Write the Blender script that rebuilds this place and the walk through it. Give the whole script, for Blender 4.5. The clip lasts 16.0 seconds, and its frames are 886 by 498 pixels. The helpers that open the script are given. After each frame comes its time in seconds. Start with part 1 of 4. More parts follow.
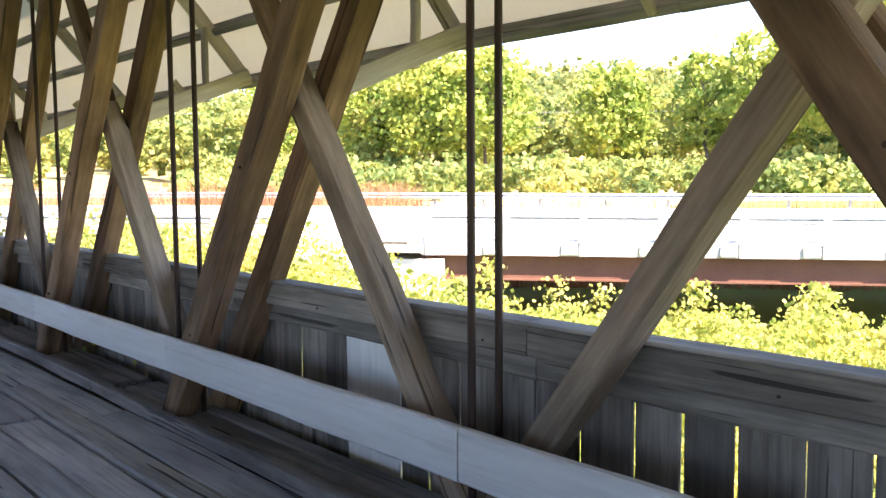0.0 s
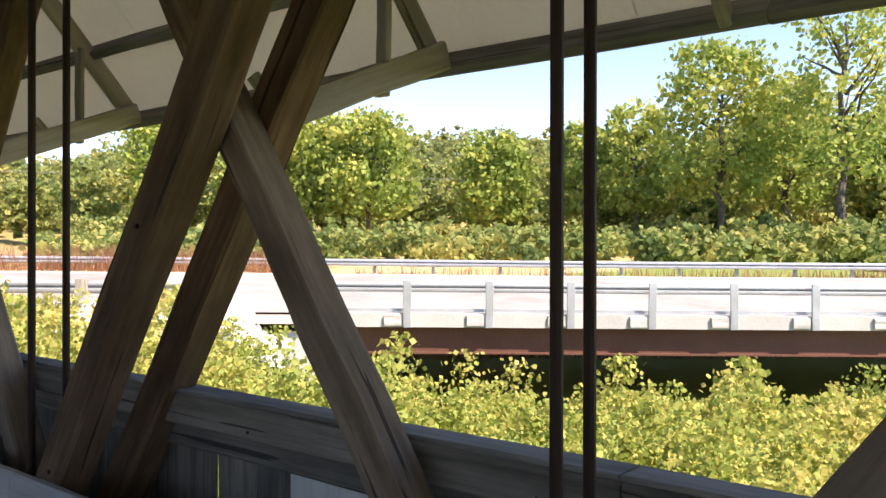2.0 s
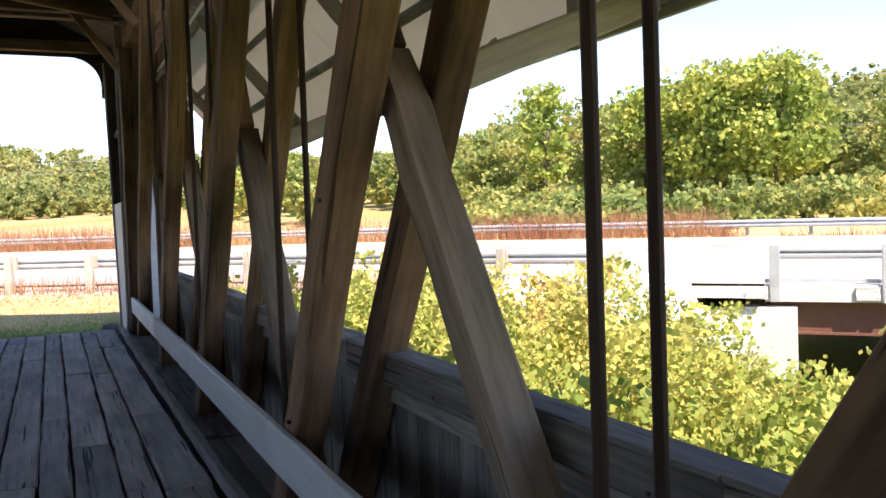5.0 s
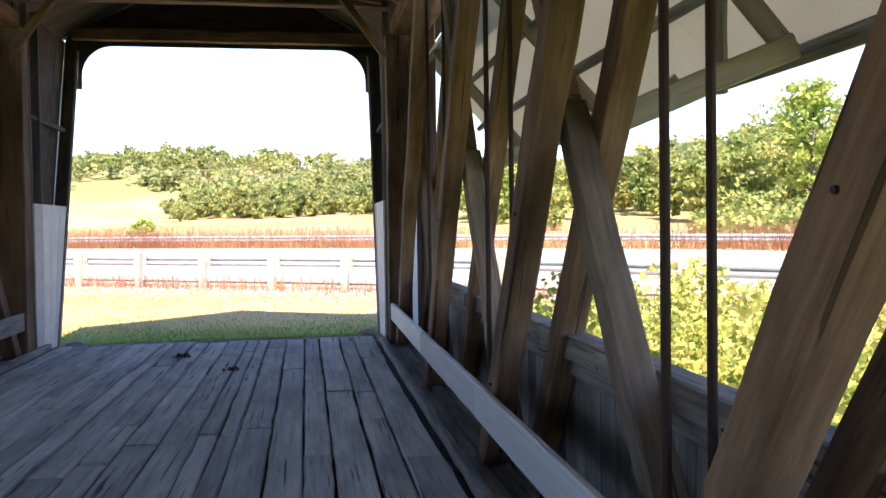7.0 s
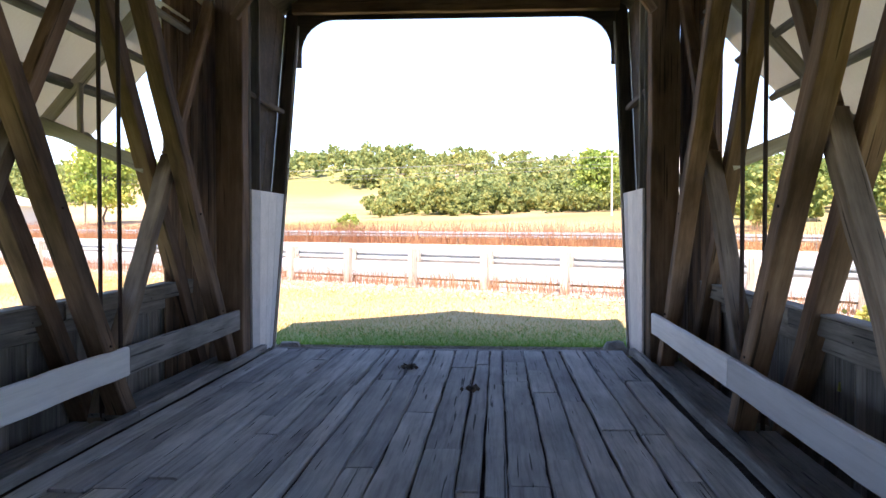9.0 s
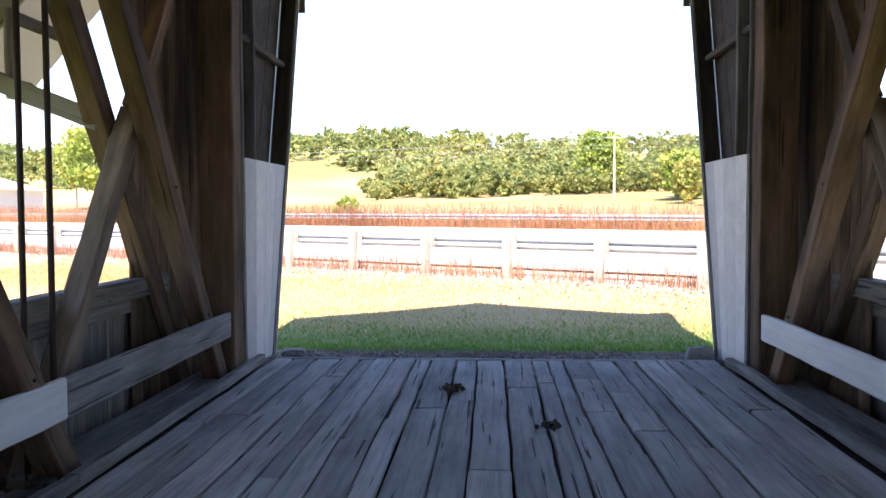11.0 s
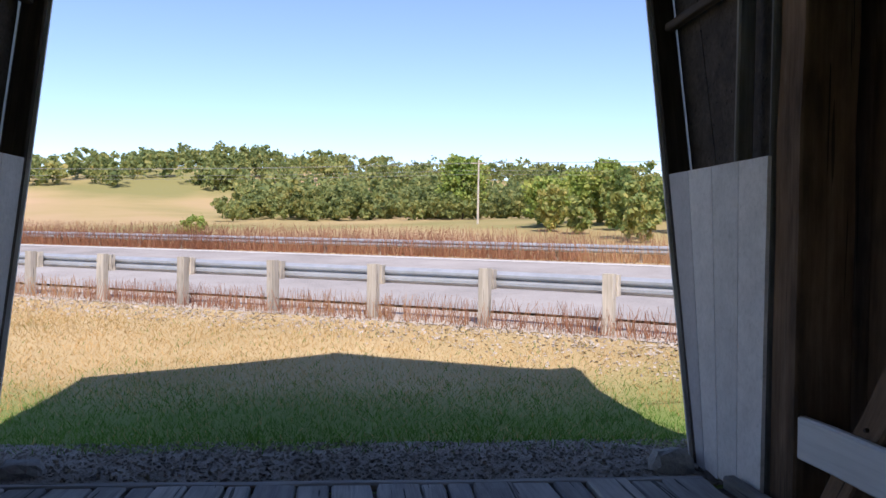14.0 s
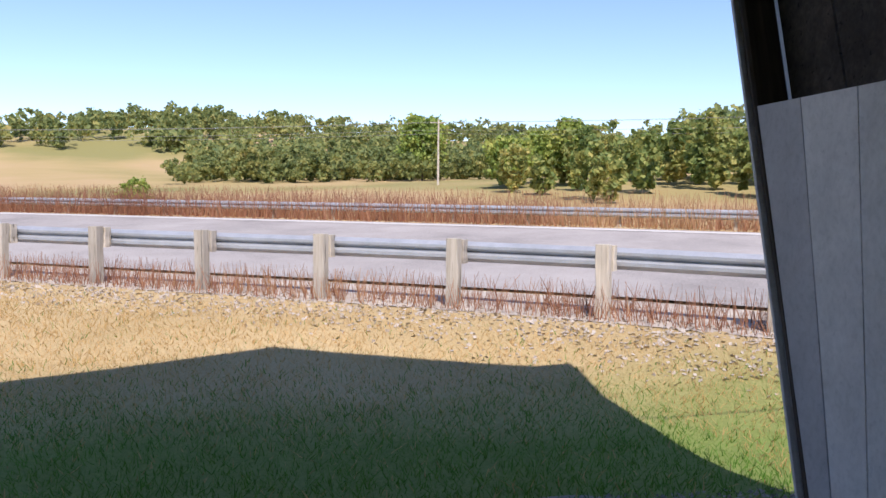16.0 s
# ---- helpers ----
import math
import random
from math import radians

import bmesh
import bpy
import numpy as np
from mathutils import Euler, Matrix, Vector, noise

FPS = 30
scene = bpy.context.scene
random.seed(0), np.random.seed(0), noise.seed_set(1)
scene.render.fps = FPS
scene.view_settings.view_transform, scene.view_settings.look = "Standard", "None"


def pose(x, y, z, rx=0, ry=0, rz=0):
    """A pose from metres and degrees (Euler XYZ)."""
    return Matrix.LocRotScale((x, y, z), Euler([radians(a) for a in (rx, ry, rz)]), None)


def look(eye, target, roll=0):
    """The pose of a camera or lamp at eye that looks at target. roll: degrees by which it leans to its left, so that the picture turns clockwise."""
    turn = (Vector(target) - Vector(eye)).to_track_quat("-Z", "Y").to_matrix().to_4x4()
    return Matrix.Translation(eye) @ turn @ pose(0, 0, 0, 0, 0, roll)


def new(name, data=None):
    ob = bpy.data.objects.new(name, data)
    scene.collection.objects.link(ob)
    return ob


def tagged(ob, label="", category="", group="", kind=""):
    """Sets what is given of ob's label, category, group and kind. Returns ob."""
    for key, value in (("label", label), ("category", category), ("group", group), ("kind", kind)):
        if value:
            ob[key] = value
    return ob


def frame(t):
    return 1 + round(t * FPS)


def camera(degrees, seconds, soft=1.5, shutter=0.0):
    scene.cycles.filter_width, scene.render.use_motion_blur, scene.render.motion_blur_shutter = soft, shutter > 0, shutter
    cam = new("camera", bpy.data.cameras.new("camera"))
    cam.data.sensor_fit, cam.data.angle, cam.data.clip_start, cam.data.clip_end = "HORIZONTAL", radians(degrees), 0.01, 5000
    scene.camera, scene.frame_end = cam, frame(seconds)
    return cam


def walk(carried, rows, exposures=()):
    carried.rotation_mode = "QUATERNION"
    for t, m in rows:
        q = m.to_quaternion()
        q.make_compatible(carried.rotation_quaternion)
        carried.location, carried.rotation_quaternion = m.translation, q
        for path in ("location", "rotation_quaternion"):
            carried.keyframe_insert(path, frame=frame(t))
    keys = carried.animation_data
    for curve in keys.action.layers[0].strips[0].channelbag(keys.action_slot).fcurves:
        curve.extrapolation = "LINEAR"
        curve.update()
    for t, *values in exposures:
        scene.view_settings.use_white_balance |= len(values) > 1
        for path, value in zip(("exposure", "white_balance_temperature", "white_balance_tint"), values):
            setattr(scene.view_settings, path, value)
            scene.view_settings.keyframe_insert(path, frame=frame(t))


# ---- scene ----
cam = camera(55.3, 16.0)
PATH = [
    (0, (-0.079, -19.157, 1.654), (1.258, -17.679, 1.496), -0.4),
    (0.5, (0.108, -18.792, 1.645), (1.553, -17.414, 1.542), 0.2),
    (1, (0.286, -18.464, 1.649), (1.793, -17.151, 1.59), 0.2),
    (1.5, (0.495, -18.076, 1.669), (1.977, -16.733, 1.664), 0.1),
    (2, (0.606, -17.659, 1.666), (2.149, -16.387, 1.662), 0.1),
    (2.5, (0.737, -17.231, 1.632), (2.304, -15.989, 1.59), 0.0),
    (3, (0.897, -16.776, 1.65), (2.435, -15.499, 1.587), -0.5),
    (3.5, (1.011, -16.352, 1.677), (2.428, -14.942, 1.599), -2.9),
    (4, (1.253, -15.921, 1.658), (2.421, -14.299, 1.591), -3.1),
    (6.3, (1.461, -13.846, 1.656), (2.045, -11.935, 1.564), -2.0),
    (6.5, (1.426, -13.667, 1.652), (1.943, -11.738, 1.559), -2.1),
    (7, (1.323, -13.182, 1.679), (1.64, -11.208, 1.627), -0.8),
    (7.5, (1.129, -12.702, 1.675), (1.257, -10.707, 1.647), -0.2),
    (8, (0.966, -12.179, 1.619), (0.98, -10.18, 1.548), 0.1),
    (8.5, (0.79, -11.715, 1.631), (0.684, -9.719, 1.568), 0.4),
    (8.7, (0.74, -11.491, 1.621), (0.609, -9.496, 1.571), 0.0),
    (10.8, (0.092, -9.081, 1.591), (0.005, -7.085, 1.496), 0.0),
    (11, (0.014, -8.867, 1.558), (-0.104, -6.873, 1.466), -0.2),
    (11.5, (-0.056, -8.277, 1.562), (-0.202, -6.286, 1.454), -1.5),
    (12, (-0.064, -7.703, 1.572), (-0.12, -5.705, 1.483), -0.7),
    (12.5, (-0.08, -7.17, 1.587), (-0.022, -5.171, 1.541), 0.0),
    (13, (-0.012, -6.61, 1.59), (0.138, -4.616, 1.566), 0.3),
    (13.5, (-0.017, -5.997, 1.557), (0.171, -4.006, 1.525), 1.0),
    (14, (-0.029, -5.427, 1.574), (0.18, -3.438, 1.541), 1.0),
    (14.5, (0.024, -4.788, 1.572), (0.218, -2.798, 1.518), 1.6),
    (15, (0.102, -4.122, 1.62), (0.347, -2.139, 1.528), 0.2),
    (15.5, (0.238, -3.544, 1.638), (0.53, -1.569, 1.532), -0.1),
    (16, (0.218, -2.955, 1.611), (0.522, -0.982, 1.488), 0.6),
]
EXPOSURES = [(t, e, k, 22) for t, e, k in ((0, 2.9, 7300), (0.9, 2.75, 7300), (1.5, 1.5, 7300), (4.2, 1.5, 7300), (6.3, 2.05, 6900), (11.3, 2.05, 6600), (12.2, 0.95, 6350), (16, 0.62, 6250))]
walk(cam, [(t, look(eye, target, roll)) for t, eye, target, roll in PATH], EXPOSURES)

# ---- light ----
world = bpy.data.worlds.new("world")
scene.world = world
world.use_nodes = True
wn = world.node_tree.nodes
sky = wn.new("ShaderNodeTexSky")
sky.sky_type = "NISHITA"
sky.sun_disc = False
SUN_EL, SUN_AZ = 51, 177
sky.sun_elevation, sky.sun_rotation = radians(SUN_EL), radians(SUN_AZ)
sky.air_density, sky.dust_density, sky.ozone_density = 1.0, 0.0, 3.0
sky.altitude = 1500
world.node_tree.links.new(sky.outputs[0], wn["Background"].inputs[0])
wn["Background"].inputs[1].default_value = 0.13
sun = new("sun", bpy.data.lights.new("sun", "SUN"))
sun.data.energy, sun.data.angle, sun.data.color = 4.2, radians(0.5), (1, 0.94, 0.84)
to_sun = Vector((math.sin(radians(SUN_AZ)) * math.cos(radians(SUN_EL)), math.cos(radians(SUN_AZ)) * math.cos(radians(SUN_EL)), math.sin(radians(SUN_EL))))
sun.matrix_world = look(to_sun * 60, (0, 0, 0))


# ---- materials ----
def material(name, rough=0.8, metal=0.0):
    m = bpy.data.materials.new(name)
    m.use_nodes = True
    nt = m.node_tree
    b = nt.nodes["Principled BSDF"]
    b.inputs["Roughness"].default_value, b.inputs["Metallic"].default_value = rough, metal
    b.inputs["Specular IOR Level"].default_value = 0.25
    return m, nt, b


def node(nt, kind, **values):
    n = nt.nodes.new(kind)
    for k, v in values.items():
        n.inputs[k].default_value = v
    return n


def ramp(nt, stops):
    r = nt.nodes.new("ShaderNodeValToRGB")
    e = r.color_ramp.elements
    while len(e) < len(stops):
        e.new(0.5)
    for el, (p, c) in zip(e, stops):
        el.position, el.color = p, (*c, 1)
    return r


def mix(nt, kind, fac, a, b):
    n = nt.nodes.new("ShaderNodeMixRGB")
    n.blend_type = kind
    for i, v in enumerate((fac, a, b)):
        if isinstance(v, (int, float)):
            n.inputs[i].default_value = v
        elif isinstance(v, tuple):
            n.inputs[i].default_value = (*v, 1)
        else:
            nt.links.new(v, n.inputs[i])
    return n.outputs[0]


def wood(name, dark, mid, light, stain=0.5, grain=1.0, rough=0.85, bump=0.35, crack_depth=0.8):
    """Weathered timber, grain along the local x axis."""
    m, nt, b = material(name, rough)
    tc = nt.nodes.new("ShaderNodeTexCoord")
    info = nt.nodes.new("ShaderNodeObjectInfo")
    off = node(nt, "ShaderNodeVectorMath")
    off.operation = "MULTIPLY_ADD"
    nt.links.new(info.outputs["Random"], off.inputs[0])
    off.inputs[1].default_value = (37, 51, 23)
    nt.links.new(tc.outputs["Object"], off.inputs[2])
    mp = node(nt, "ShaderNodeMapping", Scale=(0.7, 17 * grain, 17 * grain))
    nt.links.new(off.outputs[0], mp.inputs[0])
    fine = node(nt, "ShaderNodeTexNoise", Scale=1.6, Detail=6, Roughness=0.65, Distortion=0.4)
    nt.links.new(mp.outputs[0], fine.inputs[0])
    blot = node(nt, "ShaderNodeTexNoise", Scale=1.7, Detail=6, Roughness=0.6)
    mp2 = node(nt, "ShaderNodeMapping", Scale=(0.5, 2, 2))
    nt.links.new(off.outputs[0], mp2.inputs[0])
    nt.links.new(mp2.outputs[0], blot.inputs[0])
    r = ramp(nt, [(0.2, dark), (0.5, mid), (0.82, light)])
    nt.links.new(fine.outputs[0], r.inputs[0])
    r2 = ramp(nt, [(0.35, (1 - stain,) * 3), (0.65, (1, 1, 1))])
    nt.links.new(blot.outputs[0], r2.inputs[0])
    col = mix(nt, "MULTIPLY", 1.0, r.outputs[0], r2.outputs[0])
    var = ramp(nt, [(0, (0.72, 0.70, 0.70)), (0.5, (0.95, 0.93, 0.9)), (1, (1.15, 1.1, 1.05))])
    nt.links.new(info.outputs["Random"], var.inputs[0])
    col = mix(nt, "MULTIPLY", 1.0, col, var.outputs[0])
    mp3 = node(nt, "ShaderNodeMapping", Scale=(0.35, 14, 14))
    nt.links.new(off.outputs[0], mp3.inputs[0])
    crack = node(nt, "ShaderNodeTexNoise", Scale=2.0, Detail=2)
    nt.links.new(mp3.outputs[0], crack.inputs[0])
    rc = ramp(nt, [(0.315, (0.16, 0.16, 0.16)), (0.335, (1, 1, 1))])
    nt.links.new(crack.outputs[0], rc.inputs[0])
    col = mix(nt, "MULTIPLY", crack_depth, col, rc.outputs[0])
    nt.links.new(col, b.inputs["Base Color"])
    h = mix(nt, "MULTIPLY", 1.0, fine.outputs[0], rc.outputs[0])
    bp = node(nt, "ShaderNodeBump", Strength=bump, Distance=0.01)
    nt.links.new(h, bp.inputs["Height"])
    nt.links.new(bp.outputs[0], b.inputs["Normal"])
    return m


def patchy(name, stops, scale, scale2, rough=0.95, bump=0.4, dist=0.03, tint=None):
    """Soil, grass, gravel or asphalt: two scales of noise in world metres."""
    m, nt, b = material(name, rough)
    tc = nt.nodes.new("ShaderNodeTexCoord")
    n1 = node(nt, "ShaderNodeTexNoise", Scale=scale, Detail=8, Roughness=0.65)
    n2 = node(nt, "ShaderNodeTexNoise", Scale=scale2, Detail=4, Roughness=0.7)
    for n in (n1, n2):
        nt.links.new(tc.outputs["Object"], n.inputs[0])
    r = ramp(nt, stops)
    nt.links.new(mix(nt, "MIX", 0.45, n1.outputs[0], n2.outputs[0]), r.inputs[0])
    col = r.outputs[0]
    nt.links.new(col, b.inputs["Base Color"])
    bp = node(nt, "ShaderNodeBump", Strength=bump, Distance=dist)
    nt.links.new(n2.outputs[0], bp.inputs["Height"])
    nt.links.new(bp.outputs[0], b.inputs["Normal"])
    return m


def foliage(name, stops, rough=0.6, through_light=0.45, patches=0.16):
    m, nt, b = material(name, rough)
    geo = nt.nodes.new("ShaderNodeNewGeometry")
    r = ramp(nt, stops)
    tc = nt.nodes.new("ShaderNodeTexCoord")
    patch = node(nt, "ShaderNodeTexNoise", Scale=patches, Detail=2)
    nt.links.new(tc.outputs["Object"], patch.inputs[0])
    wide = node(nt, "ShaderNodeMapRange")
    wide.inputs[1].default_value, wide.inputs[2].default_value = 0.3, 0.7
    nt.links.new(patch.outputs[0], wide.inputs[0])
    nt.links.new(mix(nt, "MIX", 0.45, wide.outputs[0], geo.outputs["Random Per Island"]), r.inputs[0])
    nt.links.new(r.outputs[0], b.inputs["Base Color"])
    tr = nt.nodes.new("ShaderNodeBsdfTranslucent")
    nt.links.new(r.outputs[0], tr.inputs[0])
    ms = node(nt, "ShaderNodeMixShader", Fac=through_light)
    nt.links.new(b.outputs[0], ms.inputs[1])
    nt.links.new(tr.outputs[0], ms.inputs[2])
    nt.links.new(ms.outputs[0], nt.nodes["Material Output"].inputs[0])
    return m


TIMBER = wood("old_timber", (0.17, 0.10, 0.062), (0.27, 0.168, 0.105), (0.36, 0.25, 0.17), stain=0.7)
TIE_WOOD = wood("grey_tie_timber", (0.18, 0.13, 0.098), (0.30, 0.232, 0.18), (0.41, 0.335, 0.275), stain=0.6)
DECK = wood("grey_deck_plank", (0.26, 0.27, 0.28), (0.52, 0.53, 0.54), (0.66, 0.665, 0.67), stain=0.4, bump=0.7, crack_depth=0.95)
SIDING = wood("weathered_siding", (0.12, 0.108, 0.095), (0.28, 0.255, 0.23), (0.42, 0.39, 0.365), stain=0.55)
# board wood with shade put into its very dark colour
SHADED_WOOD = wood("shaded_board", (0.05, 0.038, 0.03), (0.10, 0.08, 0.065), (0.16, 0.13, 0.11))
GREY_RAIL = wood("bare_grey_rail", (0.17, 0.16, 0.155), (0.30, 0.29, 0.28), (0.42, 0.41, 0.40), stain=0.55)
WHITE = wood("white_painted_wood", (0.62, 0.63, 0.64), (0.74, 0.75, 0.76), (0.82, 0.83, 0.84), stain=0.12, rough=0.6, bump=0.1, crack_depth=0.12)
FRESH = wood("pale_framing", (0.30, 0.27, 0.23), (0.44, 0.40, 0.35), (0.55, 0.51, 0.46), stain=0.3)
POST_WOOD = wood("bleached_post", (0.34, 0.31, 0.25), (0.52, 0.48, 0.40), (0.66, 0.62, 0.54), stain=0.3)
BARK = wood("bark", (0.07, 0.06, 0.05), (0.15, 0.13, 0.11), (0.28, 0.26, 0.23))
SHEET = patchy("roof_sheet", [(0.3, (0.66, 0.63, 0.52)), (0.7, (0.80, 0.78, 0.68))], 1.5, 30, rough=0.5, bump=0.05)
_nt = SHEET.node_tree
_tr = node(_nt, "ShaderNodeBsdfTranslucent", Color=(0.80, 0.78, 0.70, 1))
_ms = node(_nt, "ShaderNodeMixShader", Fac=0.27)
_nt.links.new(_nt.nodes["Principled BSDF"].outputs[0], _ms.inputs[1])
_nt.links.new(_tr.outputs[0], _ms.inputs[2])
_nt.links.new(_ms.outputs[0], _nt.nodes["Material Output"].inputs[0])
IRON, _, _b = material("rusty_iron", 0.6, 0.6)
_b.inputs["Base Color"].default_value = (0.05, 0.032, 0.026, 1)
STEEL = patchy("galvanised_steel", [(0.3, (0.34, 0.36, 0.38)), (0.7, (0.54, 0.56, 0.58))], 3, 60, rough=0.45, bump=0.05)
STEEL.node_tree.nodes["Principled BSDF"].inputs["Metallic"].default_value = 0.5
GIRDER = patchy("brown_girder_paint", [(0.3, (0.10, 0.045, 0.03)), (0.7, (0.17, 0.08, 0.055))], 1.2, 20, rough=0.6, bump=0.1)
CONCRETE = patchy("concrete", [(0.3, (0.40, 0.39, 0.37)), (0.7, (0.58, 0.57, 0.54))], 0.8, 18, bump=0.2)
ASPHALT = patchy("worn_asphalt", [(0.35, (0.21, 0.195, 0.18)), (0.5, (0.33, 0.305, 0.28)), (0.68, (0.44, 0.41, 0.375))], 0.35, 30, bump=0.2, dist=0.01)
GRAVEL = patchy("gravel", [(0.3, (0.19, 0.165, 0.14)), (0.55, (0.34, 0.31, 0.28)), (0.75, (0.52, 0.49, 0.45))], 3, 45, bump=0.8, dist=0.03)
PALE_GRAVEL = patchy("pale_roadside_gravel", [(0.3, (0.34, 0.28, 0.22)), (0.7, (0.62, 0.56, 0.48))], 2, 40, bump=0.8)
STONE = patchy("rubble_stone", [(0.3, (0.22, 0.22, 0.22)), (0.7, (0.42, 0.41, 0.40))], 6, 30, bump=0.6)
PAINT_LINE, _, _b = material("road_paint", 0.7)
_b.inputs["Base Color"].default_value = (0.55, 0.53, 0.49, 1)
BOX_GREY, _, _b = material("grey_plastic", 0.5)
_b.inputs["Base Color"].default_value = (0.5, 0.5, 0.46, 1)
WIRE, _, _b = material("cable", 0.6)
_b.inputs["Base Color"].default_value = (0.25, 0.25, 0.25, 1)
BLADE = foliage("lawn_blades", [(0, (0.220, 0.200, 0.054)), (0.25, (0.440, 0.300, 0.108)), (0.7, (0.638, 0.420, 0.180)), (1, (0.726, 0.520, 0.261))])
# green grass, its colour deepened for the portal's shade
SHADE_GREEN_BLADE = foliage("shade_green_blades", [(0, (0.06, 0.16, 0.015)), (0.6, (0.12, 0.25, 0.03)), (1, (0.19, 0.30, 0.06))])
RED_WEED = foliage("dry_red_weeds", [(0, (0.224, 0.098, 0.056)), (0.5, (0.378, 0.182, 0.105)), (1, (0.560, 0.378, 0.182))])
SHRUB = foliage("shrub_leaves", [(0, (0.13, 0.22, 0.045)), (0.4, (0.32, 0.38, 0.085)), (0.72, (0.56, 0.50, 0.14)), (0.9, (0.62, 0.53, 0.20)), (1, (0.52, 0.27, 0.13))])
WOODS = foliage("woodland_leaves", [(0, (0.101, 0.164, 0.058)), (0.35, (0.201, 0.270, 0.080)), (0.7, (0.383, 0.385, 0.116)), (1, (0.623, 0.501, 0.162))])
HILL_WOODS = foliage("hill_woodland_leaves", [(0, (0.115, 0.170, 0.071)), (0.5, (0.243, 0.284, 0.095)), (0.85, (0.385, 0.365, 0.119)), (1, (0.616, 0.456, 0.166))])
CROWN = foliage("tree_leaves", [(0, (0.15, 0.25, 0.055)), (0.5, (0.33, 0.40, 0.09)), (1, (0.66, 0.56, 0.15))])


# ---- builders ----
def mesh_object(name, verts, faces, mat, parent=None, label="", m=None, smooth=False):
    me = bpy.data.meshes.new(name)
    me.from_pydata(verts, [], faces)
    me.materials.append(mat)
    if smooth:
        me.polygons.foreach_set("use_smooth", [True] * len(me.polygons))
    ob = new(name, me)
    if m is not None:
        ob.matrix_world = m
    if parent:
        ob.parent = parent
    if label:
        ob["label"] = label
    return ob


def beam_mesh(length, w, t, seg=6, rough=0.006, chamfer=0.012, seed=0):
    """Sawn timber along local x: chamfered section, slightly uneven."""
    rng = random.Random(seed)
    c = min(chamfer, w * 0.3, t * 0.3)
    ring = [(-w / 2 + c, -t / 2), (w / 2 - c, -t / 2), (w / 2, -t / 2 + c), (w / 2, t / 2 - c), (w / 2 - c, t / 2), (-w / 2 + c, t / 2), (-w / 2, t / 2 - c), (-w / 2, -t / 2 + c)]
    verts, faces = [], []
    for i in range(seg + 1):
        x = length * (i / seg - 0.5)
        a, bb = rng.uniform(-rough, rough), rng.uniform(-rough, rough)
        for y, z in ring:
            verts.append((x, y + a + rng.uniform(-rough, rough) * 0.5, z + bb + rng.uniform(-rough, rough) * 0.5))
    for i in range(seg):
        for j in range(8):
            p, q = i * 8 + j, i * 8 + (j + 1) % 8
            faces.append((p, p + 8, q + 8, q))
    faces.append(tuple(range(8)))
    faces.append(tuple(reversed(range(seg * 8, seg * 8 + 8))))
    return verts, faces


def beam(name, a, b, w, t, mat, parent=None, label="", up=(1, 0, 0), seg=6, rough=0.006):
    """A timber from a to b; t is its size along 'up', w across."""
    a, b = Vector(a), Vector(b)
    x = (b - a).normalized()
    z = Vector(up)
    z = (z - x * z.dot(x)).normalized()
    y = z.cross(x)
    m = Matrix((x, y, z)).transposed().to_4x4()
    m.translation = (a + b) / 2
    v, f = beam_mesh((b - a).length, w, t, seg, rough, seed=len(bpy.data.objects))
    return mesh_object(name, v, f, mat, parent, label, m)


def prism(name, outline, axis, d0, d1, mat, parent=None, label="", m=None):
    """An outline of 2D points drawn out along an axis ('x' or 'y') from d0 to d1."""
    n = len(outline)
    put = (lambda p, d: (d, p[0], p[1])) if axis == "x" else (lambda p, d: (p[0], d, p[1]))
    verts = [put(p, d0) for p in outline] + [put(p, d1) for p in outline]
    faces = [tuple(range(n)), tuple(reversed(range(n, 2 * n)))] + [(i, i + n, (i + 1) % n + n, (i + 1) % n) for i in range(n)]
    ob = mesh_object(name, verts, faces, mat, parent, label, m)
    bm = bmesh.new()
    bm.from_mesh(ob.data)
    bmesh.ops.recalc_face_normals(bm, faces=bm.faces)
    bm.to_mesh(ob.data)
    bm.free()
    return ob


def tube(name, a, b, r, mat, parent=None, label="", r2=None, sides=10):
    a, b = Vector(a), Vector(b)
    d = b - a
    q = d.to_track_quat("Z", "Y").to_matrix()
    r2 = r if r2 is None else r2
    verts = []
    for base, rad in ((a, r), (b, r2)):
        for i in range(sides):
            w = 2 * math.pi * i / sides
            verts.append(base + q @ Vector((rad * math.cos(w), rad * math.sin(w), 0)))
    faces = [(i, (i + 1) % sides, (i + 1) % sides + sides, i + sides) for i in range(sides)] + [tuple(reversed(range(sides))), tuple(range(sides, 2 * sides))]
    return mesh_object(name, verts, faces, mat, parent, label)


def empty(name, kind="", label="", category="", group="", at=(0, 0, 0)):
    e = new(name)
    e.location = at
    return tagged(e, label, category, group, kind)


def quads(name, centres, size, mat, parent=None, flat=0.0, seed=1, aspect=1.0, kind=""):
    """Many small leaves: bent quads of random turn about the given centres."""
    rng = np.random.default_rng(seed)
    c = np.asarray(centres, float)
    n = len(c)
    s = (np.asarray(size) * rng.uniform(0.6, 1.35, n))[:, None]
    u = rng.normal(size=(n, 3))
    u[:, 2] *= 1 - flat
    u /= np.linalg.norm(u, axis=1)[:, None]
    w = rng.normal(size=(n, 3))
    w[:, 2] *= 1 - flat
    w -= u * (u * w).sum(1)[:, None]
    w /= np.linalg.norm(w, axis=1)[:, None]
    u, w = u * s * 0.5, w * s * 0.5 * aspect
    v = np.stack([c - u, c + w, c + u, c - w], 1).reshape(-1, 3)
    return raw_quads(name, v, mat, parent, kind)


